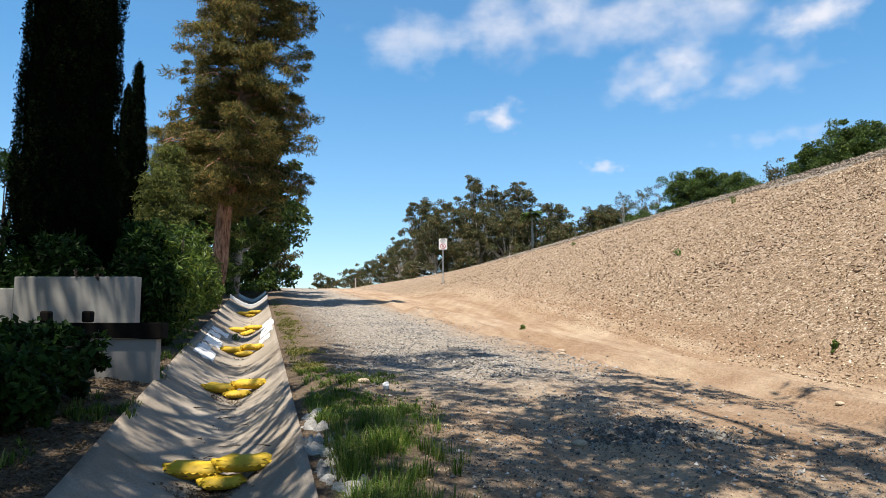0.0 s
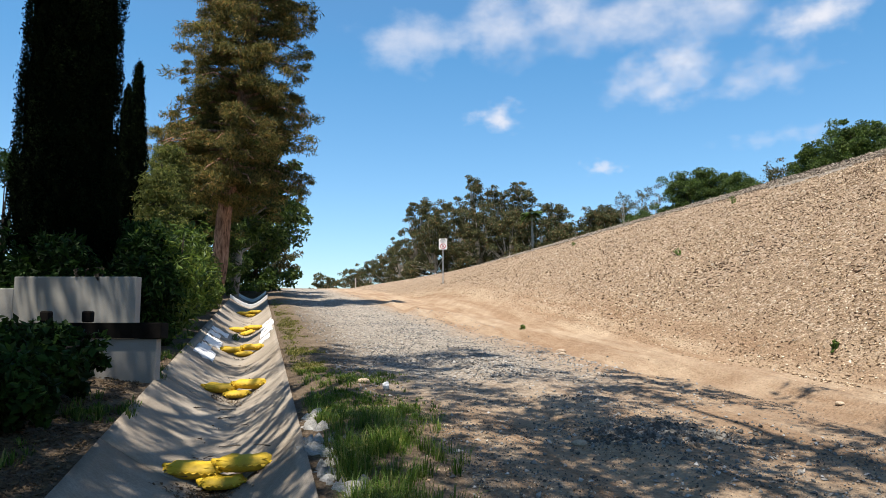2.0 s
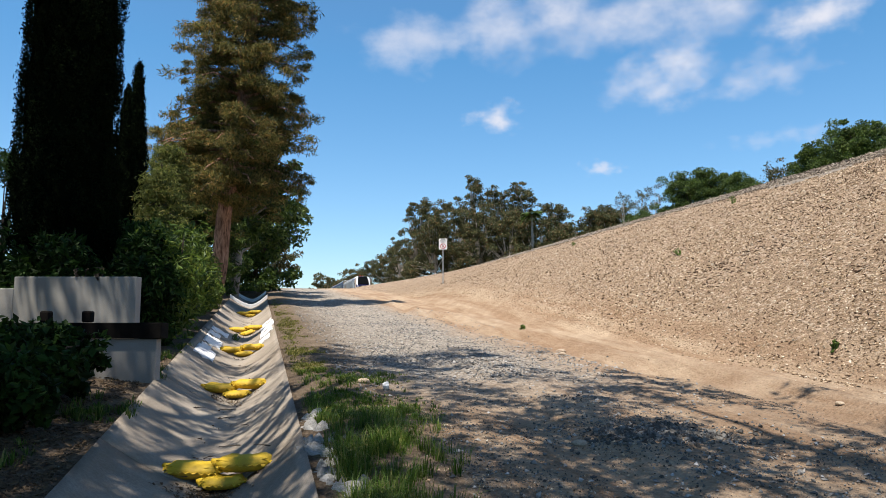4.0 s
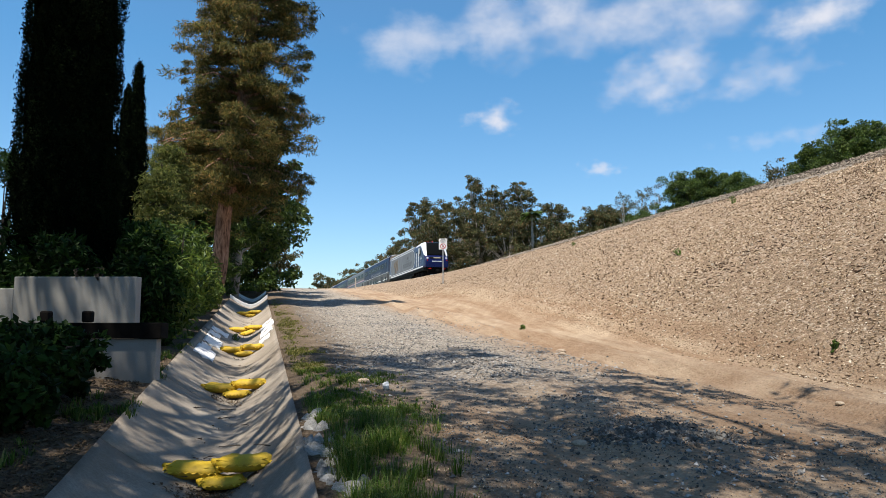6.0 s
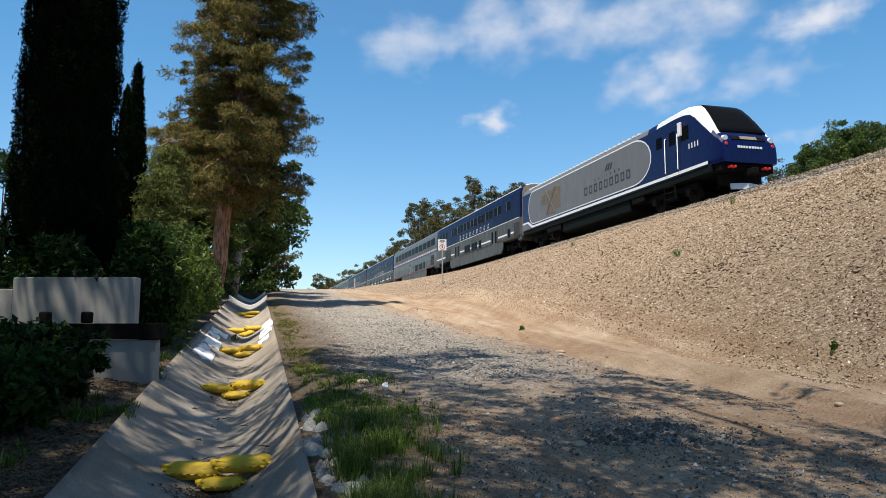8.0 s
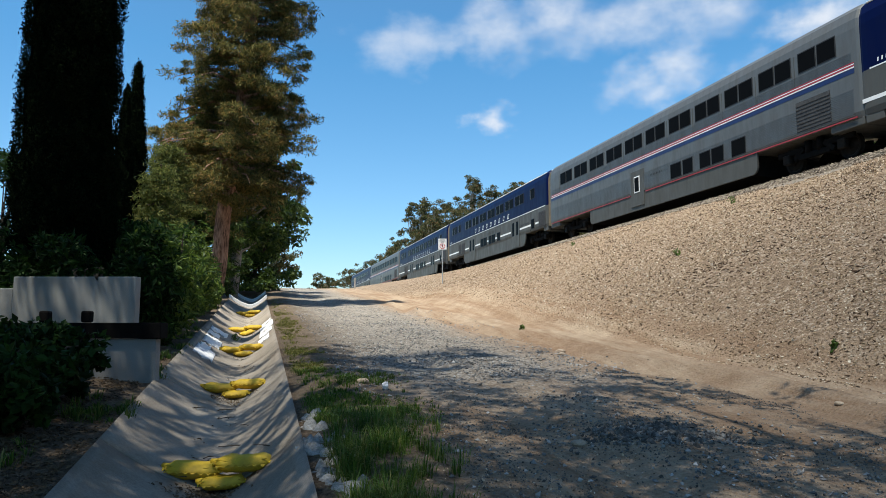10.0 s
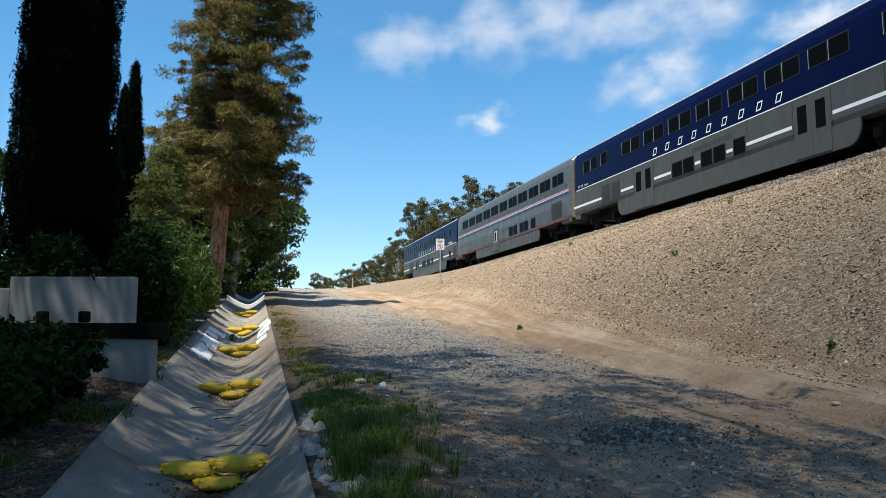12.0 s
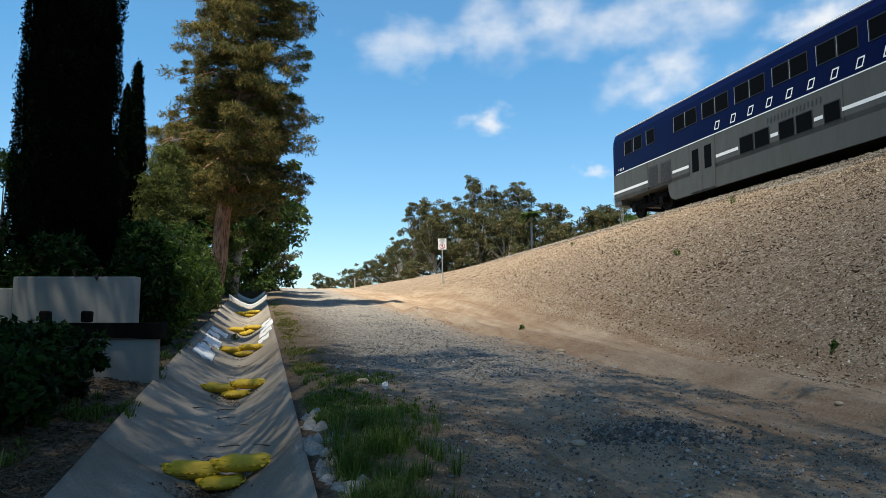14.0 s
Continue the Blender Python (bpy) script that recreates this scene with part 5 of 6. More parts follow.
def locomotive():
    e = thing("diesel_locomotive", "blue and grey diesel locomotive with a white sloping nose", "locomotive")
    e.scale = (1.05, 1, 1)
    hw = 1.50
    # body: constant hood, then the cab that slopes down to the nose
    secs = [(-10.75, 0.97, 4.30), (-10.6, 1.0, 4.40), (6.0, 1.0, 4.42), (6.8, 1.0, 4.46), (7.6, 1.0, 4.50), (8.4, 1.0, 4.52), (9.0, 1.0, 4.50), (9.45, 1.0, 4.40), (9.8, 0.995, 4.16), (10.15, 0.985, 3.80), (10.5, 0.975, 3.38), (10.8, 0.96, 2.98), (11.0, 0.945, 2.72), (11.2, 0.925, 2.52), (11.34, 0.90, 2.28), (11.42, 0.88, 1.90), (11.36, 0.85, 1.55), (11.2, 0.84, 1.35)]
    rings = []
    for x, k, zt in secs[:-2]:
        w = hw * k
        drop = min(0.48, max(0.10, (zt - 1.6) * 0.22))
        rings.append(ring_of([(w - 0.03, 1.30), (w, 1.5), (w, max(1.7, zt - drop)), (w - 0.10, zt - drop * 0.45), (w - 0.34, zt - drop * 0.12), (w - 0.62, zt), (0.0, zt + 0.03)], x))

    def mi(c):
        if c.x > 11.0 and abs(c.y) < 1.2:
            return 0
        if c.x > 6.9 and c.z > 2.72 and abs(c.y) < 1.475:
            return 1
        if c.x < 5.9 and c.z > 3.95 and abs(c.y) < 1.46:
            return 2
        return 0

    bm = bmesh.new()
    loft(bm, rings, True, mi)
    part("body", bm, [NAVY, HOOD, GREYPAINT], e, "deep blue body with white hood")
    # windscreen set in the slope
    bm = bmesh.new()
    edge = [(9.3, 4.46, 0.86), (9.55, 4.36, 0.89), (9.8, 4.19, 0.94), (10.15, 3.83, 1.01), (10.5, 3.41, 1.08), (10.8, 3.01, 1.13), (11.0, 2.75, 1.15)]
    outer = []
    for x, z, w in edge:
        outer.append([bm.verts.new((x + 0.03 * (1 - (y / w) ** 2) + 0.02, y, z + 0.025)) for y in np.linspace(-w, w, 9)])
    for r0, r1 in zip(outer, outer[1:]):
        for j in range(8):
            bm.faces.new((r0[j], r1[j], r1[j + 1], r0[j + 1])).smooth = True
    rim = [outer[0], [r[-1] for r in outer], outer[-1][::-1], [r[0] for r in outer][::-1]]
    for line in rim:
        low = [bm.verts.new(v.co - Vector((0.05, 0, 0.12))) for v in line]
        for j in range(len(line) - 1):
            bm.faces.new((line[j], line[j + 1], low[j + 1], low[j]))
    bmesh.ops.recalc_face_normals(bm, faces=bm.faces)
    part("windscreen", bm, GLASS, e, "dark raked windscreen")
    bm = bmesh.new()
    tip = Matrix.Translation((11.27, 0, 2.40)) @ pose(0, 0, 0, 0, -30.2, 0)
    block(bm, (-0.03, -0.86, -0.12), (0.035, 0.86, 0.12), 0.02, tip)
    panel = part("nose_panel", bm, UNDER, e)
    bm = bmesh.new()
    block(bm, (0.03, -0.42, -0.09), (0.045, 0.42, 0.09), 0.0, tip)
    part("display", bm, GRILLE, panel, "dim amber destination display")
    for s in (-1, 1):
        bm = bmesh.new()
        tube(bm, [(11.0, s * 1.14, 2.40), (11.33, s * 1.14, 2.36)], [0.13, 0.12], 14)
        part("headlight", bm, LAMP_WHITE, e)
        bm = bmesh.new()
        tube(bm, [(11.1, s * 1.16, 2.12), (11.42, s * 1.16, 2.10)], [0.08, 0.07], 14)
        part("marker_light", bm, LAMP_RED, e)
        bm = bmesh.new()
        tube(bm, [(11.0, s * 0.75, 1.12), (11.42, s * 0.75, 1.12)], [0.06, 0.05], 10)
        tube(bm, [(11.0, s * 0.95, 1.12), (11.42, s * 0.95, 1.12)], [0.06, 0.05], 10)
        part("brake_hose", bm, LAMP_RED, e, "red glad-hand hose ends")
    bm = bmesh.new()
    for i in range(9):
        block(bm, (11.36, -0.62 + i * 0.14, 1.93), (11.435, -0.53 + i * 0.14, 2.03))
    part("lettering_bar", bm, WHITE, e)
    # pilot, plow and coupler
    bm = bmesh.new()
    block(bm, (10.4, -1.32, 0.95), (11.2, 1.32, 1.34), 0.05)
    block(bm, (10.5, -1.0, 0.45), (10.85, 1.0, 0.96), 0.04)
    for y in (-0.45, -0.25, 0.25, 0.45):
        tube(bm, [(11.15, y, 1.1), (11.32, y, 0.8), (11.2, y * 1.2, 0.55)], [0.03, 0.03, 0.03], 6)
    part("pilot", bm, UNDER, e)
    bm = bmesh.new()
    for s in (-1, 1):
        q = [(11.3, 0, 0.2), (11.25, 0, 0.46), (11.0, s * 0.7, 0.46), (11.05, s * 0.7, 0.2)]
        o = [bm.verts.new(p) for p in q]
        i_ = [bm.verts.new((p[0] - 0.08, p[1], p[2])) for p in q]
        bm.faces.new(o)
        bm.faces.new(i_[::-1])
        for j in range(4):
            bm.faces.new((o[j], i_[j], i_[(j + 1) % 4], o[(j + 1) % 4]))
    bmesh.ops.recalc_face_normals(bm, faces=bm.faces)
    part("snow_plow", bm, PALE_ROOF, e, "pale steel plow")
    for x0, x1 in ((11.1, 11.7), (-11.1, -10.6)):
        bm = bmesh.new()
        block(bm, (x0, -0.16, 0.75), (x1, 0.16, 1.05), 0.04)
        part("coupler", bm, UNDER, e)
    # frame skirt, white stripe and fuel tank
    bm = bmesh.new()
    block(bm, (-10.7, -1.47, 0.98), (10.7, 1.47, 1.32), 0.03)
    part("frame_skirt", bm, SKIRT, e)
    bm = bmesh.new()
    block(bm, (-4.2, -1.40, 0.35), (4.0, 1.40, 0.99), 0.08)
    part("fuel_tank", bm, SKIRT, e)
    bm = bmesh.new()
    block(bm, (-6.6, -1.44, 0.62), (-4.4, 1.44, 0.97), 0.04)
    part("equipment_box", bm, UNDER, e)
    bm = bmesh.new()
    block(bm, (4.2, -1.44, 0.66), (5.4, 1.44, 0.97), 0.04)
    part("equipment_box", bm, UNDER, e)
    bogie(e, -7.6, 1.37, True)
    bogie(e, 7.3, 1.37, True)
    bm = bmesh.new()
    flat_shape(bm, [(-9.0, 1.36), (10.6, 1.36), (10.6, 1.50), (-8.8, 1.50), (-9.6, 1.88), (-10.7, 1.88), (-10.7, 1.76), (-9.75, 1.76)], hw, 0.010)
    part("stripe", bm, WHITE, e, "white waist stripe")
    bm = bmesh.new()
    flat_shape(bm, [(-10.7, 1.33), (-9.1, 1.33), (-9.78, 1.74), (-10.7, 1.74)], hw, 0.009)
    part("rear_panel", bm, GREYPAINT, e)
    bm = bmesh.new()
    flat_shape(bm, oval_panel(-9.5, 6.2, 1.66, 3.90, 0.07), hw, 0.006)
    part("panel_outline", bm, WHITE, e, "white outline of the grey field")
    bm = bmesh.new()
    flat_shape(bm, oval_panel(-9.5, 6.2, 1.66, 3.90), hw, 0.012)
    part("grey_field", bm, GREYPAINT, e, "grey side field with rounded ends")
    # tan radiator grilles with crossed braces
    for x0, x1 in ((-7.3, -6.55), (-6.45, -5.0), (-4.9, -4.2)):
        z0, z1 = (2.7, 3.4) if x0 < -7 else ((1.85, 3.55) if x1 < -4.9 else (2.1, 3.6))
        for s in (-1, 1):
            bm = bmesh.new()
            lo, hi = sorted((s * (hw - 0.02), s * (hw + 0.018)))
            block(bm, (x0, lo, z0), (x1, hi, z1))
            for k in range(int((z1 - z0) / 0.11)):
                a, b = (lo - 0.012, hi) if s < 0 else (lo, hi + 0.012)
                block(bm, (x0, a, z0 + 0.03 + k * 0.11), (x1, b, z0 + 0.07 + k * 0.11))
            g = part("radiator_grille", bm, GRILLE, e, "tan louvred grille")
            if x1 - x0 > 1:
                for r in (-1, 1):
                    bm = bmesh.new()
                    block(bm, (-1.08, s * (hw + 0.035) - 0.012, -0.03), (1.08, s * (hw + 0.035) + 0.012, 0.03), 0, Matrix.Translation(((x0 + x1) / 2, 0, 2.7)) @ pose(0, 0, 0, 0, r * 50, 0))
                    part("cross_brace", bm, GREYPAINT, g)
    letter_frames(e, -0.9, 0.60, 9, 0.40, 2.10, 2.60, 0.11, SIGN_BLACK, side=hw)
    bars(e, 0.4, 0.45, 7, 0.2, 2.72, 2.90, SIGN_BLACK, side=hw, slant=0.0)
    bm = bmesh.new()
    for s in (-1, 1):
        for k in range(3):
            q = [(1.6 + k * 0.28, 3.05), (1.78 + k * 0.28, 3.05), (2.0 + k * 0.24, 3.42), (1.86 + k * 0.24, 3.42)]
            vs = [bm.verts.new((x, s * (hw + 0.02), z)) for x, z in q]
            bm.faces.new(vs if s < 0 else vs[::-1])
    part("emblem", bm, SIGN_BLACK, e)
    # cab door, side windows, rails, mirror, ladder
    for s in (-1, 1):
        bm = bmesh.new()
        lo, hi = sorted((s * 1.47, s * (hw + 0.012)))
        block(bm, (7.65, lo, 1.55), (8.45, hi, 3.75), 0.01)
        d = part("cab_door", bm, NAVY, e)
        bm = bmesh.new()
        lo, hi = sorted((s * hw, s * (hw + 0.02)))
        block(bm, (7.82, lo, 2.85), (8.28, hi, 3.5))
        part("pane", bm, GLASS, d)
        bm = bmesh.new()
        lo, hi = sorted((s * 1.47, s * (hw + 0.014)))
        block(bm, (8.75, lo, 2.85), (9.3, hi, 3.5))
        part("cab_window", bm, GLASS, e)
        bm = bmesh.new()
        lo, hi = sorted((s * 1.47, s * (hw + 0.014)))
        block(bm, (6.75, lo, 2.95), (7.2, hi, 3.5))
        part("cab_window", bm, GLASS, e)
        for x in (7.55, 8.55):
            bm = bmesh.new()
            tube(bm, [(x, s * 1.5, 1.55), (x, s * 1.58, 1.6), (x, s * 1.58, 3.25), (x, s * 1.5, 3.3)], [0.022] * 4, 6)
            part("grab_rail", bm, WHITE, e)
        bm = bmesh.new()
        block(bm, (8.62, min(s * 1.52, s * 1.62), 3.1), (8.86, max(s * 1.52, s * 1.62), 3.75), 0.02)
        part("mirror", bm, WHITE, e)
        bm = bmesh.new()
        for x in (7.25, 8.05):
            block(bm, (x - 0.03, min(s * 1.38, s * 1.46), 0.3), (x + 0.03, max(s * 1.38, s * 1.46), 1.3))
        for k in range(3):
            block(bm, (7.25, min(s * 1.3, s * 1.5), 0.33 + k * 0.3), (8.05, max(s * 1.3, s * 1.5), 0.37 + k * 0.3))
        part("ladder", bm, UNDER, e)
        bm = bmesh.new()
        for k in range(30):
            block(bm, (-9.6 + k * 0.5, min(s * 1.28, s * 1.42), 4.20), (-9.36 + k * 0.5, max(s * 1.28, s * 1.42), 4.30))
        tagged(part("roof_rib", bm, WHITE, e), kind="stuff")
        bars(e, 9.3, 0.21, 4, 0.13, 2.35, 2.6, WHITE, side=hw, slant=0.0) if s < 0 else None
    bm = bmesh.new()
    block(bm, (-8.5, -0.9, 4.2), (-4.5, 0.9, 4.42), 0.05)
    block(bm, (-2.5, -0.7, 4.2), (1.0, 0.7, 4.40), 0.05)
    part("roof_housing", bm, GREYPAINT, e)
    bm = bmesh.new()
    tube(bm, [(7.9, 0.3, 4.5), (7.9, 0.3, 4.76)], [0.1, 0.08], 10)
    for y in (-0.3, -0.15):
        tube(bm, [(7.2, y, 4.6), (7.65, y, 4.7)], [0.03, 0.07], 8)
    part("horn", bm, LAMP_RED, e)
    return e


FRONT_A = 27.1


def train_pose(s_mid, t):
    a = FRONT_A - (27.7 if t < 8 else 28.18) * (t - 8) + 2.4 * max(0.0, 5.4 - t) ** 2 + s_mid
    return Matrix.Translation(at(a, TRACK_B, RAIL_Z)) @ pose(0, 0, 0, 0, 0, math.degrees(TH) - 90)


def build_train():
    blue = surfline_coach("double-deck coach, dark blue above bare steel, in the train")
    canyon = surfline_coach("double-deck blue and steel coach lettered with its name", name_text="Carson Canyon")
    steel = steel_coach("bare steel double-deck coach with red, white and blue band")
    tail = surfline_coach("blue and steel cab coach at the train's rear end", cab=True, name_text="Coach/Baggage")
    order = [blue, steel, canyon, copy_thing(blue, Matrix()), copy_thing(steel, Matrix()), tail]
    slack = (0, -0.45, -0.4, 0, 0.1, -0.15)
    return [(locomotive(), 10.5)] + [(c, 21.79 + 25.91 * (i + 0.5) + slack[i]) for i, c in enumerate(order)]


TRAIN = build_train()


# ---- loose stones, weeds and grass ----
def spread(a0, a1, b0, b1, n, rng, dens=None):
    """Random places, thicker near the camera."""
    t = rng.random(n)
    a = 1 / (1 / a0 + (1 / a1 - 1 / a0) * t) if a0 > 0 else a0 + (a1 - a0) * t
    b = b0 + (b1 - b0) * rng.random(n)
    if dens is not None:
        k = rng.random(n) < dens(a, b)
        a, b = a[k], b[k]
    return a, b


def patchy(a, b, scale, lo, hi, seed=0):
    v = np.array([noise.noise((x * scale, y * scale, seed)) for x, y in zip(a, b)])
    return np.clip((v - lo) / (hi - lo), 0, 1)


def stone_mat(name, stops):
    m, n, l, b = shader(name, 0.9, 0, 0.2)
    g = n.new("ShaderNodeNewGeometry")
    c = ramp_node(n, l, g.outputs["Random Per Island"], stops).outputs[0]
    f = noise_node(n, l, 60, 4, 0.6, coords(n))
    l.new(mix_node(n, l, 0.3, c, f.outputs[0], "OVERLAY"), b.inputs["Base Color"])
    return m


LOOSE = mottled("loose_stone", (0.28, 0.21, 0.145), (0.46, 0.37, 0.27), 9, 60, 0.9)


def build_stones():
    rng = np.random.default_rng(21)
    grey = stone_mat("grey_gravel", [(0.0, (0.088, 0.084, 0.080)), (0.5, (0.20, 0.192, 0.180)), (0.85, (0.340, 0.324, 0.300)), (1.0, (0.446, 0.429, 0.405))])
    chip = stone_mat("tan_chips", [(0.0, (0.095, 0.062, 0.040)), (0.22, (0.20, 0.135, 0.085)), (0.5, (0.340, 0.243, 0.150)), (0.8, (0.486, 0.373, 0.251)), (1.0, (0.648, 0.575, 0.462))])
    a, b = spread(4.0, 62, 1.2, 6.6, 60000, rng, lambda a, b: np.clip(1.2 - np.abs(b - 3.3) / 2.8, 0, 1) * (0.2 + patchy(a, b, 0.6, -0.15, 0.35)) * (0.06 + smooth(7.5, 12.5, a)))
    stones("gravel", a, b, 0.022, grey, "loose grey gravel on the way", 0.7, rng=rng)
    a, b = spread(8.5, 60, 8.2, 18.5, 100000, rng, lambda a, b: 0.45 + 0.55 * patchy(a, b, 0.5, -0.4, 0.4, 3))
    stones("bank_chips", a, b, 0.023, chip, "pale stone and bark chips on the bank", 0.5, lift=0.1, category="chips", rng=rng)
    a, b = spread(15, 75, 8.4, 18.5, 27000, rng, None)
    stones("far_bank_chips", a, b, 0.030, chip, "pale stone and bark chips high on the bank", 0.4, lift=0.1, category="chips", rng=rng)
    a, b = spread(1.0, 9.5, 7.6, 18.5, 14000, rng, None)
    stones("near_bank_chips", a, b, 0.024, chip, "pale stone and bark chips on the near bank", 0.4, lift=0.1, category="chips", rng=rng)
    bark = stone_mat("bark_bits", [(0.0, (0.030, 0.019, 0.012)), (0.6, (0.085, 0.052, 0.032)), (0.85, (0.17, 0.11, 0.07)), (1.0, (0.52, 0.45, 0.36))])
    a, b = spread(6, 60, 8.6, 18.4, 42000, rng, lambda a, b: 0.15 + 0.85 * patchy(a, b, 0.45, -0.1, 0.45, 6) * smooth(7.5, 11, b))
    stones("bark_bits", a, b, 0.050, bark, "dark thin bark and twig bits strewn on the bank", 0.22, lift=0.25, category="bark", rng=rng, slim=0.22)
    a, b = spread(3.5, 40, 0.8, 9.5, 16000, rng, lambda a, b: patchy(a, b, 0.9, -0.1, 0.5, 8))
    stones("pebbles", a, b, 0.011, chip, "small tan pebbles on the sandy way", 0.6, category="pebbles", rng=rng)
    # dark loose ballast spilled on the near way
    a = 6.5 + rng.normal(size=1500) * 0.20
    b = 4.0 + rng.normal(size=1500) * 0.42
    dark = stone_mat("dark_crushed_stone", [(0.0, (0.055, 0.050, 0.045)), (0.6, (0.125, 0.117, 0.104)), (1.0, (0.25, 0.235, 0.21))])
    stones("spilled_ballast", a, b, 0.026, dark, "dark crushed stone spilled on the way", 0.75, rng=rng)
    a, b = spread(4.2, 9.0, 1.6, 7.0, 16000, rng, lambda a, b: 0.12 + patchy(a, b, 0.8, -0.1, 0.4, 12))
    stones("dark_grit", a, b, 0.011, dark, "fine dark grit scattered over the sandy way", 0.7, rng=rng)
    a = rng.uniform(2, 75, 9000)
    b = SHOULDER_B - 0.1 + rng.normal(size=9000) * 0.22
    coarse = stone_mat("grey_ballast", [(0.0, (0.060, 0.050, 0.039)), (0.6, (0.175, 0.142, 0.108)), (1.0, (0.36, 0.30, 0.235))])
    stones("shoulder_stones", a, b, 0.034, coarse, "grey crushed stone along the bank's top edge", 0.8, lift=0.6, rng=rng)
    a, b = spread(6, 110, TRACK_B - 1.85, TRACK_B - 1.25, 16000, rng)
    stones("ballast_stones", a, b, 0.040, coarse, "grey crushed ballast stones beside the rail", 0.8, lift=0.2, rng=rng, level=lambda a, b: RAIL_Z + np.interp(b - TRACK_B, [-1.80, -1.72, -1.40, -1.2], [-0.46, -0.42, -0.185, -0.185]))
    for i, (pa, pb, s) in enumerate(((7.6, 7.15, 0.06), (14.0, 6.2, 0.10), (9.6, 1.4, 0.09), (12.6, 5.6, 0.08), (6.4, 3.0, 0.07), (10.8, 7.4, 0.09))):
        bm = bmesh.new()
        r = bmesh.ops.create_icosphere(bm, subdivisions=2, radius=s)
        for v in bm.verts:
            v.co *= 1 + 0.35 * noise.noise(v.co * 9 + Vector((i * 3, 0, 0)))
            v.co.z *= 0.5
        ob = part("stone", bm, LOOSE)
        p = at(pa, pb, float(relief(pa, pb)[0]) + s * 0.2)
        ob.matrix_world = Matrix.Translation(p) @ pose(0, 0, 0, 0, 0, i * 50)
        tagged(ob, "pale weathered loose stone lying on the sand", "stone", "loose stones")


def blades(name, a, b, h, w, label, mat, rng, lean=0.7, tuft=24):
    """Grass in tufts: the blades of each fan out from one spot and droop at the tips."""
    k = len(a) // 8
    hs = 0.45 + 0.9 * rng.random(k)
    a, b = np.repeat(a[:k], tuft), np.repeat(b[:k], tuft)
    n = len(a)
    q = rng.random(n) * 2 * math.pi
    r = np.abs(rng.normal(size=n)) * 0.045
    x0, y0 = ALONG.x * a + RIGHT.x * b, ALONG.y * a + RIGHT.y * b
    z = np.repeat(relief(a[::tuft], b[::tuft]), tuft)
    dx, dy = np.cos(q), np.sin(q)
    x, y = x0 + dx * r, y0 + dy * r
    hh = h * np.repeat(hs, tuft) * (0.35 + 0.9 * rng.random(n))
    ln = lean * hh * (0.15 + rng.random(n) + r * 6)
    ww = w * (0.6 + 0.7 * rng.random(n))
    base = np.stack([x, y, z - 0.02], 1)
    s = np.stack([-dy * ww, dx * ww, 0 * ww], 1)
    mid = base + np.stack([dx * ln * 0.3, dy * ln * 0.3, hh * 0.7], 1)
    tip = base + np.stack([dx * ln, dy * ln, hh * (1 - 0.25 * (ln > hh * 0.6))], 1)
    v = np.stack([base - s, base + s, mid + s * 0.8, mid - s * 0.8, tip], 1).reshape(-1, 3)
    m = 5 * np.arange(n)[:, None]
    f = (np.array([[0, 1, 2, 3]]) + m).tolist() + (np.array([[3, 2, 4]]) + m).tolist()
    return tagged(raw(name, v, f, mat), label, "grass", kind="stuff")


def build_grass():
    rng = np.random.default_rng(33)
    a, b = spread(4.2, 7.7, 0.62, 2.1, 20000, rng, lambda a, b: smooth(1.55 + 0.25 * (a - 5), 0.75, b) * smooth(7.7, 6.9, a) * (0.10 + 0.75 * patchy(a, b, 2.1, -0.12, 0.42, 2)))
    blades("near_grass", a, b, 0.17, 0.0036, "fresh green grass beside the ditch", GRASS, rng)
    a, b = spread(7.4, 11.0, 0.6, 2.3, 22000, rng, lambda a, b: smooth(2.3, 0.8, b) * (0.15 + patchy(a, b, 0.9, -0.05, 0.4, 5)))
    blades("path_grass", a, b, 0.07, 0.005, "low green grass beside the ditch", GRASS, rng)
    a, b = spread(11, 34, 0.55, 1.25, 24000, rng, lambda a, b: smooth(1.25, 0.6, b) * (0.15 + patchy(a, b, 0.7, -0.2, 0.5, 7)))
    blades("far_grass", a, b, 0.05, 0.006, "thin yellow-green grass along the way", DRY_GRASS, rng)
    a, b = spread(5, 20, -1.9, -1.28, 6000, rng, lambda a, b: patchy(a, b, 1.0, -0.1, 0.5, 9))
    blades("garden_grass", a, b, 0.13, 0.007, "sparse grass between wall and ditch", GRASS, rng)
    a, b = spread(48, 80, -6, 1.5, 5000, rng, None)
    blades("crest_grass", a, b, 0.25, 0.03, "dry yellowish grass by the crest", GRASS, rng)
    for i, (pa, pb, h) in enumerate(((21.5, 16.2, 0.34), (17.6, 11.4, 0.2), (18.6, 7.1, 0.12), (9.6, 9.0, 0.09), (30, 14.0, 0.16), (8.3, 9.0, 0.08), (20.0, -0.55, 0.18))):
        p = at(pa, pb)
        z = float(ditch_z(pa, pb)) if pb < 0 else float(relief(pa, pb)[0])
        shrub(p.x, p.y, z, h * 0.6, h * 0.6, h, 400 + i, "small green weed growing on the bare ground", (LUSH, GRASS), 9, 0.05, 9, "weed", 0.35, 4)


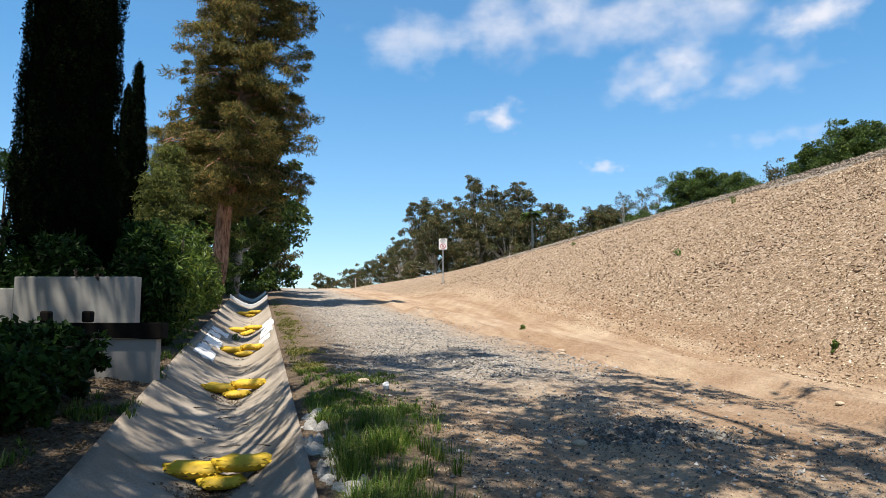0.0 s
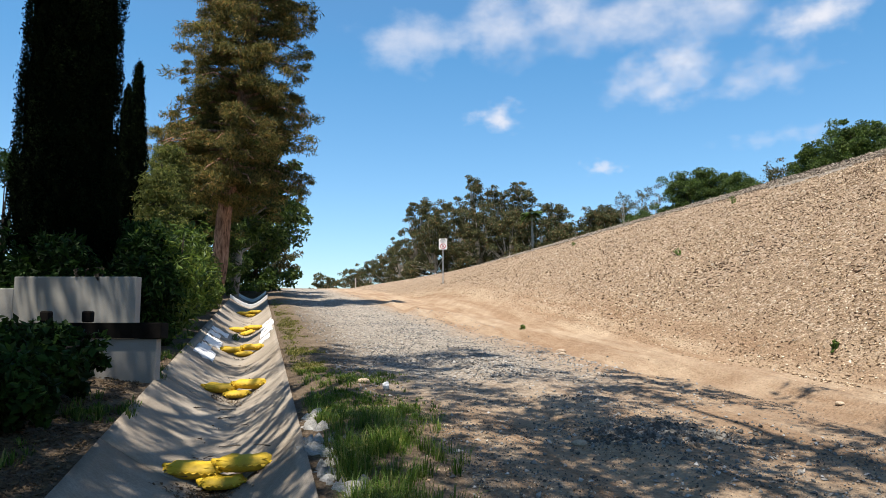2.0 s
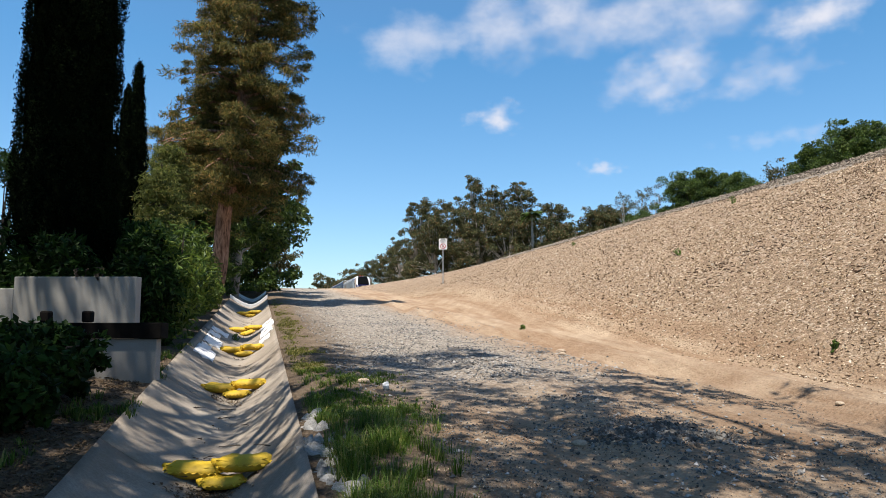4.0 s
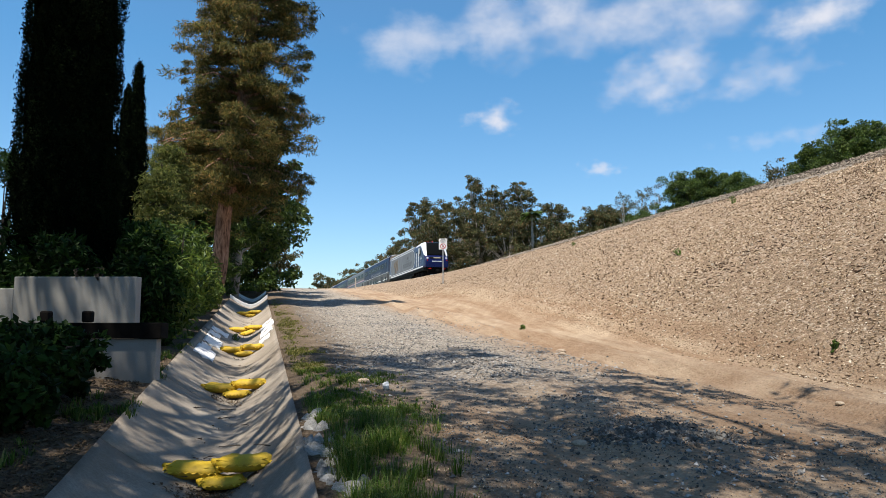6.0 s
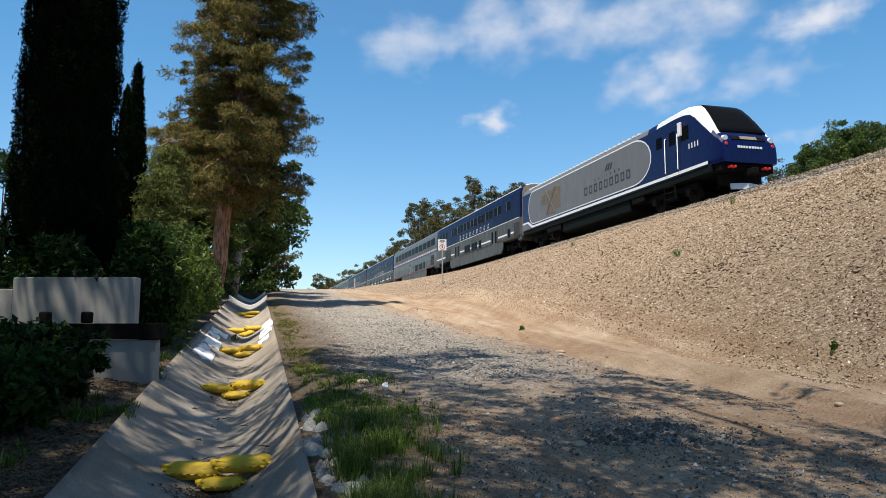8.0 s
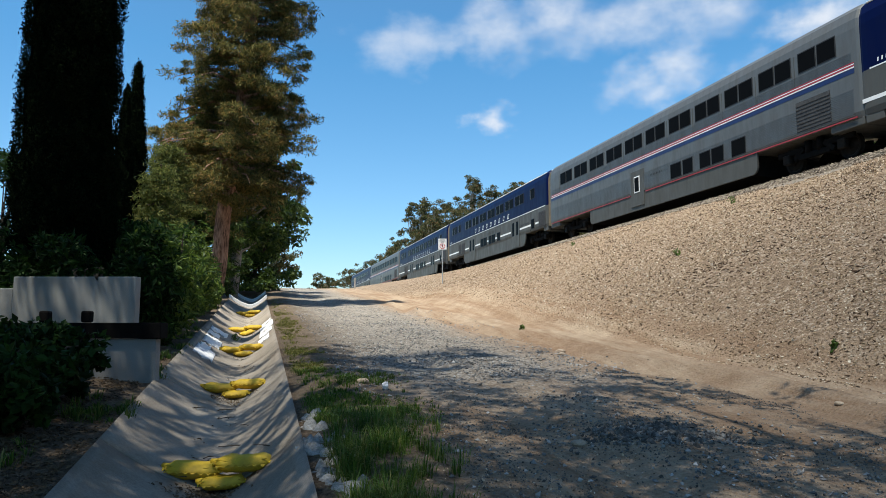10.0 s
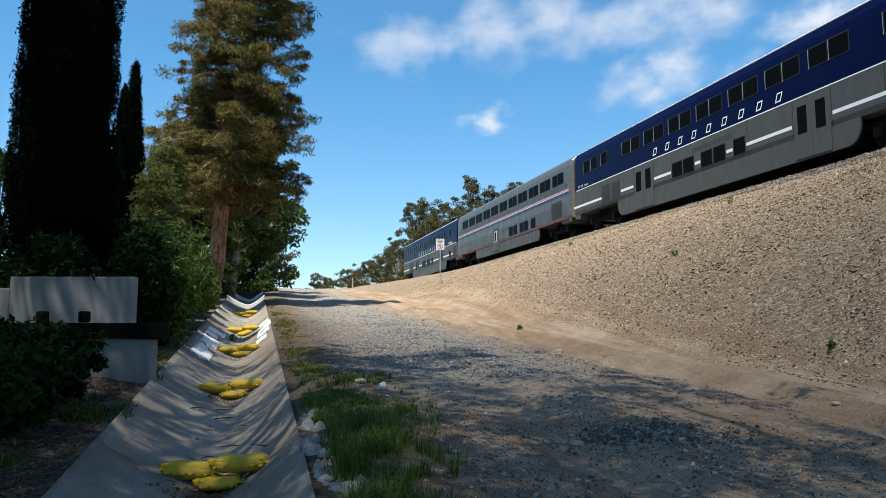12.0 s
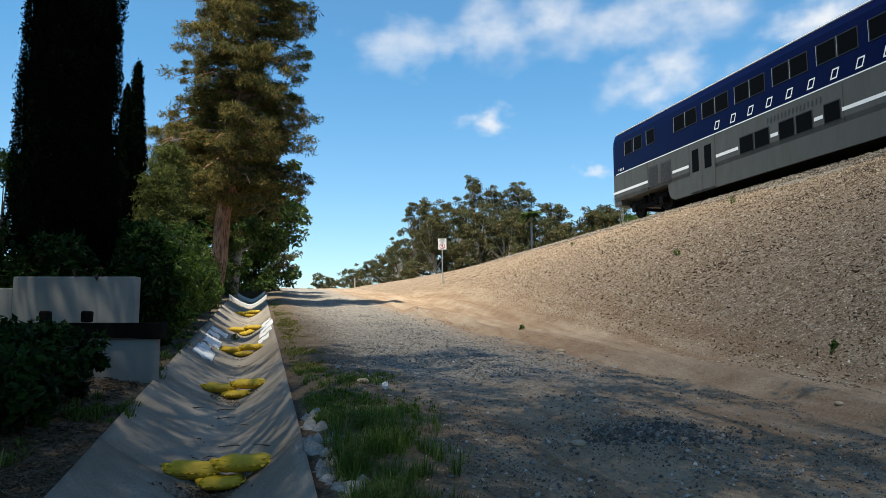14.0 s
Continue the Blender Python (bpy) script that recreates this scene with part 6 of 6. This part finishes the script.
def build_litter():
    p = at(9.3, 1.65)
    bm = bmesh.new()
    bmesh.ops.create_icosphere(bm, subdivisions=2, radius=0.05)
    for v in bm.verts:
        v.co *= 1 + 0.5 * noise.noise(v.co * 30)
    ob = part("crumpled_paper", bm, WHITEWASH)
    ob.matrix_world = Matrix.Translation((p.x, p.y, float(relief(9.3, 1.65)[0]) + 0.04))
    tagged(ob, "small crumpled white paper lying in the grass", "litter")
    rng = np.random.default_rng(5)
    for i in range(14):
        a, b = 4.5 + 7 * rng.random(), -0.35 + rng.normal() * 0.3
        bm = bmesh.new()
        ln = 0.05 + 0.16 * rng.random()
        tube(bm, [(-ln, 0, 0.01), (0, 0.01, 0.02), (ln, -0.01, 0.012)], [0.004, 0.007, 0.003], 5)
        ob = part("twig", bm, DARK_BARK)
        pp = at(a, b, float(ditch_z(a, b)) + 0.004)
        ob.matrix_world = Matrix.Translation(pp) @ pose(0, 0, 0, 0, 0, rng.random() * 180)
        tagged(ob, "dry brown twig lying in the ditch", "twig", "twigs in the ditch")
    v, f = leaf_mesh([(*at(5.6 + 0.5 * rng.random(), -0.35 + 0.2 * rng.normal(), 0), 0.1) for i in range(40)], 6, 0.05, (1, 1, 0.02), 0.5, 0, 0.2, rng)
    aa = -v[:, 0] * math.sin(TH) + v[:, 1] * math.cos(TH)
    bb = v[:, 0] * math.cos(TH) + v[:, 1] * math.sin(TH)
    v[:, 2] = ditch_z(aa, bb) + 0.008 + 0.01 * rng.random(len(v))
    tagged(raw("leaf_litter", v, f, DARK_BARK), "dry brown leaves collected before the sandbags", "leaves", kind="stuff")


def build_fallen_leaves():
    """Brown leaves on the soil of the garden strip and in the ditch's bottom."""
    rng = np.random.default_rng(77)
    brown = leafy("fallen_leaf", (0.030, 0.020, 0.012), (0.13, 0.085, 0.045), 0.8, 0.05)
    def scatter(name, label, a, b, level, per, size):
        v, f = leaf_mesh([(*at(p, q, 0), 0.10) for p, q in zip(a, b)], per, size, (1, 1, 0.02), 0.5, 0, 0.2, rng)
        aa = -v[:, 0] * math.sin(TH) + v[:, 1] * math.cos(TH)
        bb = v[:, 0] * math.cos(TH) + v[:, 1] * math.sin(TH)
        v[:, 2] = level(aa, bb) + 0.008 + 0.022 * rng.random(len(v))
        tagged(raw(name, v, f, brown), label, "leaves", kind="stuff")
    a, b = spread(3.6, 14, -3.6, -1.42, 2600, rng)
    scatter("fallen_leaves", "dark brown fallen leaves covering the garden soil", a, b, relief, 9, 0.055)
    a = np.concatenate([6.72 + 0.13 * rng.normal(size=70), 11.3 + 0.2 * rng.normal(size=40), 4 + 24 * rng.random(60)])
    b = -0.36 + 0.17 * rng.normal(size=len(a))
    scatter("ditch_leaves", "dry brown leaves and dirt in the ditch's bottom", a, b, ditch_z, 5, 0.045)


build_stones()
build_grass()
build_fallen_leaves()
build_litter()


# ---- clouds ----
def cloud_material(seed, thick, wide):
    m, n, l, b = shader("cloud_vapour", 1.0, 0, 0)
    v = coords(n)
    mp = n.new("ShaderNodeMapping")
    mp.inputs["Location"].default_value = (seed * 3.7, seed * 1.3, 0)
    mp.inputs["Scale"].default_value = (wide * 0.75, 1.0, 0.3)
    l.new(v, mp.inputs[0])
    f1 = noise_node(n, l, 1.7, 6, 0.50, mp.outputs[0])
    ln = n.new("ShaderNodeVectorMath")
    ln.operation = "LENGTH"
    l.new(v, ln.inputs[0])
    fall = n.new("ShaderNodeMapRange")
    l.new(ln.outputs["Value"], fall.inputs[0])
    fall.inputs[1].default_value, fall.inputs[2].default_value, fall.inputs[3].default_value, fall.inputs[4].default_value = 0.05, 1.0, 0.42, -0.45
    add = n.new("ShaderNodeMath")
    add.operation = "ADD"
    l.new(f1.outputs[0], add.inputs[0])
    l.new(fall.outputs[0], add.inputs[1])
    al = n.new("ShaderNodeMapRange")
    al.interpolation_type = "SMOOTHSTEP"
    l.new(add.outputs[0], al.inputs[0])
    al.inputs[1].default_value, al.inputs[2].default_value, al.inputs[3].default_value, al.inputs[4].default_value = 0.42, 0.95, 0.0, thick
    em = n.new("ShaderNodeEmission")
    em.inputs[0].default_value, em.inputs[1].default_value = (0.94, 0.95, 1.0, 1), 0.54
    tr = n.new("ShaderNodeBsdfTransparent")
    mx = n.new("ShaderNodeMixShader")
    l.new(al.outputs[0], mx.inputs[0])
    l.new(tr.outputs[0], mx.inputs[1])
    l.new(em.outputs[0], mx.inputs[2])
    l.new(mx.outputs[0], n["Material Output"].inputs[0])
    return m


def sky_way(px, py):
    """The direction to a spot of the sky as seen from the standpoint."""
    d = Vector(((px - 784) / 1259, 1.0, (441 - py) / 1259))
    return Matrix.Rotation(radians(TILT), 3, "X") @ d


CLOUDS = []


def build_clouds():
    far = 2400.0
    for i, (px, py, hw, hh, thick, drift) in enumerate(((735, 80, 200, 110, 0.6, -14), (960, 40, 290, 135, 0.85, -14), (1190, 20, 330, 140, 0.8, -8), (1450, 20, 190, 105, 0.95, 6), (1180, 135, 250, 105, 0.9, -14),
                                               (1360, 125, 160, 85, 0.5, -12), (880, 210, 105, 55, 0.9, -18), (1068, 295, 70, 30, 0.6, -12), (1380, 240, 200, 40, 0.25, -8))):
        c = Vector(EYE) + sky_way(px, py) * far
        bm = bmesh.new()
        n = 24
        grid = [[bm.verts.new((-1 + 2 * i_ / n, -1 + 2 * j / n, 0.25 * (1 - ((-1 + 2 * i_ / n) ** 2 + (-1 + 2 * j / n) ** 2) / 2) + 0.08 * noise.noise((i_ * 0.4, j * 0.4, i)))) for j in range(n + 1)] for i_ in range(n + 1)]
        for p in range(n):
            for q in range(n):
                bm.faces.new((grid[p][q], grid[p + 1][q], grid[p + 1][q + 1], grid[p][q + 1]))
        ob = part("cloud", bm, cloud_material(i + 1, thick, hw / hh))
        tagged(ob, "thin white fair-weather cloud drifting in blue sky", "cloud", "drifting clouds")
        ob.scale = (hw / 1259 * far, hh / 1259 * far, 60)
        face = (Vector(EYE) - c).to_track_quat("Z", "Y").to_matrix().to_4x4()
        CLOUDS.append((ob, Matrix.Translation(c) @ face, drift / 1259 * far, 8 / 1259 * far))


def veil_material():
    """Thick vapour that lets some sunlight through, thinning to a frayed edge."""
    m, n, l, b = shader("thick_cloud_vapour", 1.0, 0, 0)
    v = coords(n)
    f = noise_node(n, l, 2.2, 6, 0.55, v)
    ln = n.new("ShaderNodeVectorMath")
    ln.operation = "LENGTH"
    l.new(v, ln.inputs[0])
    fray = n.new("ShaderNodeMath")
    fray.operation = "MULTIPLY_ADD"
    l.new(f.outputs[0], fray.inputs[0])
    fray.inputs[1].default_value = -0.10
    l.new(ln.outputs["Value"], fray.inputs[2])
    al = n.new("ShaderNodeMapRange")
    al.interpolation_type = "SMOOTHSTEP"
    l.new(fray.outputs[0], al.inputs[0])
    al.inputs[1].default_value, al.inputs[2].default_value, al.inputs[3].default_value, al.inputs[4].default_value = 0.95, 0.77, 0.0, 0.90
    tl = n.new("ShaderNodeBsdfTranslucent")
    tl.inputs[0].default_value = (0.20, 0.20, 0.205, 1)
    tr = n.new("ShaderNodeBsdfTransparent")
    mx = n.new("ShaderNodeMixShader")
    l.new(al.outputs[0], mx.inputs[0])
    l.new(tr.outputs[0], mx.inputs[1])
    l.new(tl.outputs[0], mx.inputs[2])
    l.new(mx.outputs[0], n["Material Output"].inputs[0])
    return m


VEIL_HEIGHT, VEIL_RADIUS = 650.0, 220.0
VEIL_HEADING = Vector((-0.2, 0.98, 0)).normalized()


def build_sun_cloud():
    """The cloud that drifts in front of the sun and shades the near ground."""
    bm = bmesh.new()
    rings, n = 14, 48
    rows = [[bm.verts.new((k / rings * math.cos(2 * math.pi * j / n), k / rings * math.sin(2 * math.pi * j / n), 0.10 * (1 - (k / rings) ** 2) + 0.03 * noise.noise((k * 0.5, j * 0.4, 3)))) for j in range(n)] for k in range(1, rings + 1)]
    for r0, r1 in zip(rows, rows[1:]):
        for j in range(n):
            bm.faces.new((r0[j], r1[j], r1[(j + 1) % n], r0[(j + 1) % n]))
    bm.faces.new(rows[0])
    ob = part("cloud", bm, veil_material())
    tagged(ob, "broad grey-white cloud drifting across the sun", "cloud", "drifting clouds")
    ob.scale = (VEIL_RADIUS,) * 3
    return ob


def veil_pose(t):
    front = 21.0 - 2.4 * (14.0 - t)
    p = VEIL_HEADING * (front - 0.905 * VEIL_RADIUS) + SUN * (VEIL_HEIGHT / SUN.z)
    return Matrix.Translation(p)


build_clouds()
SUN_CLOUD = build_sun_cloud()


# ---- what moves ----
def motions():
    times = [i * 0.5 for i in range(28)] + [13.9, 14.0]
    for c, s in TRAIN:
        walk(c, [(t, train_pose(s, t)) for t in times])
    walk(SUN_CLOUD, [(t, veil_pose(t)) for t in (0, 3.5, 7, 10.5, 14)])
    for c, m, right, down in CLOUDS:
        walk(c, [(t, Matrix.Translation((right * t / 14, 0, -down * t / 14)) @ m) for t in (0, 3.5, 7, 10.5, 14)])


motions()
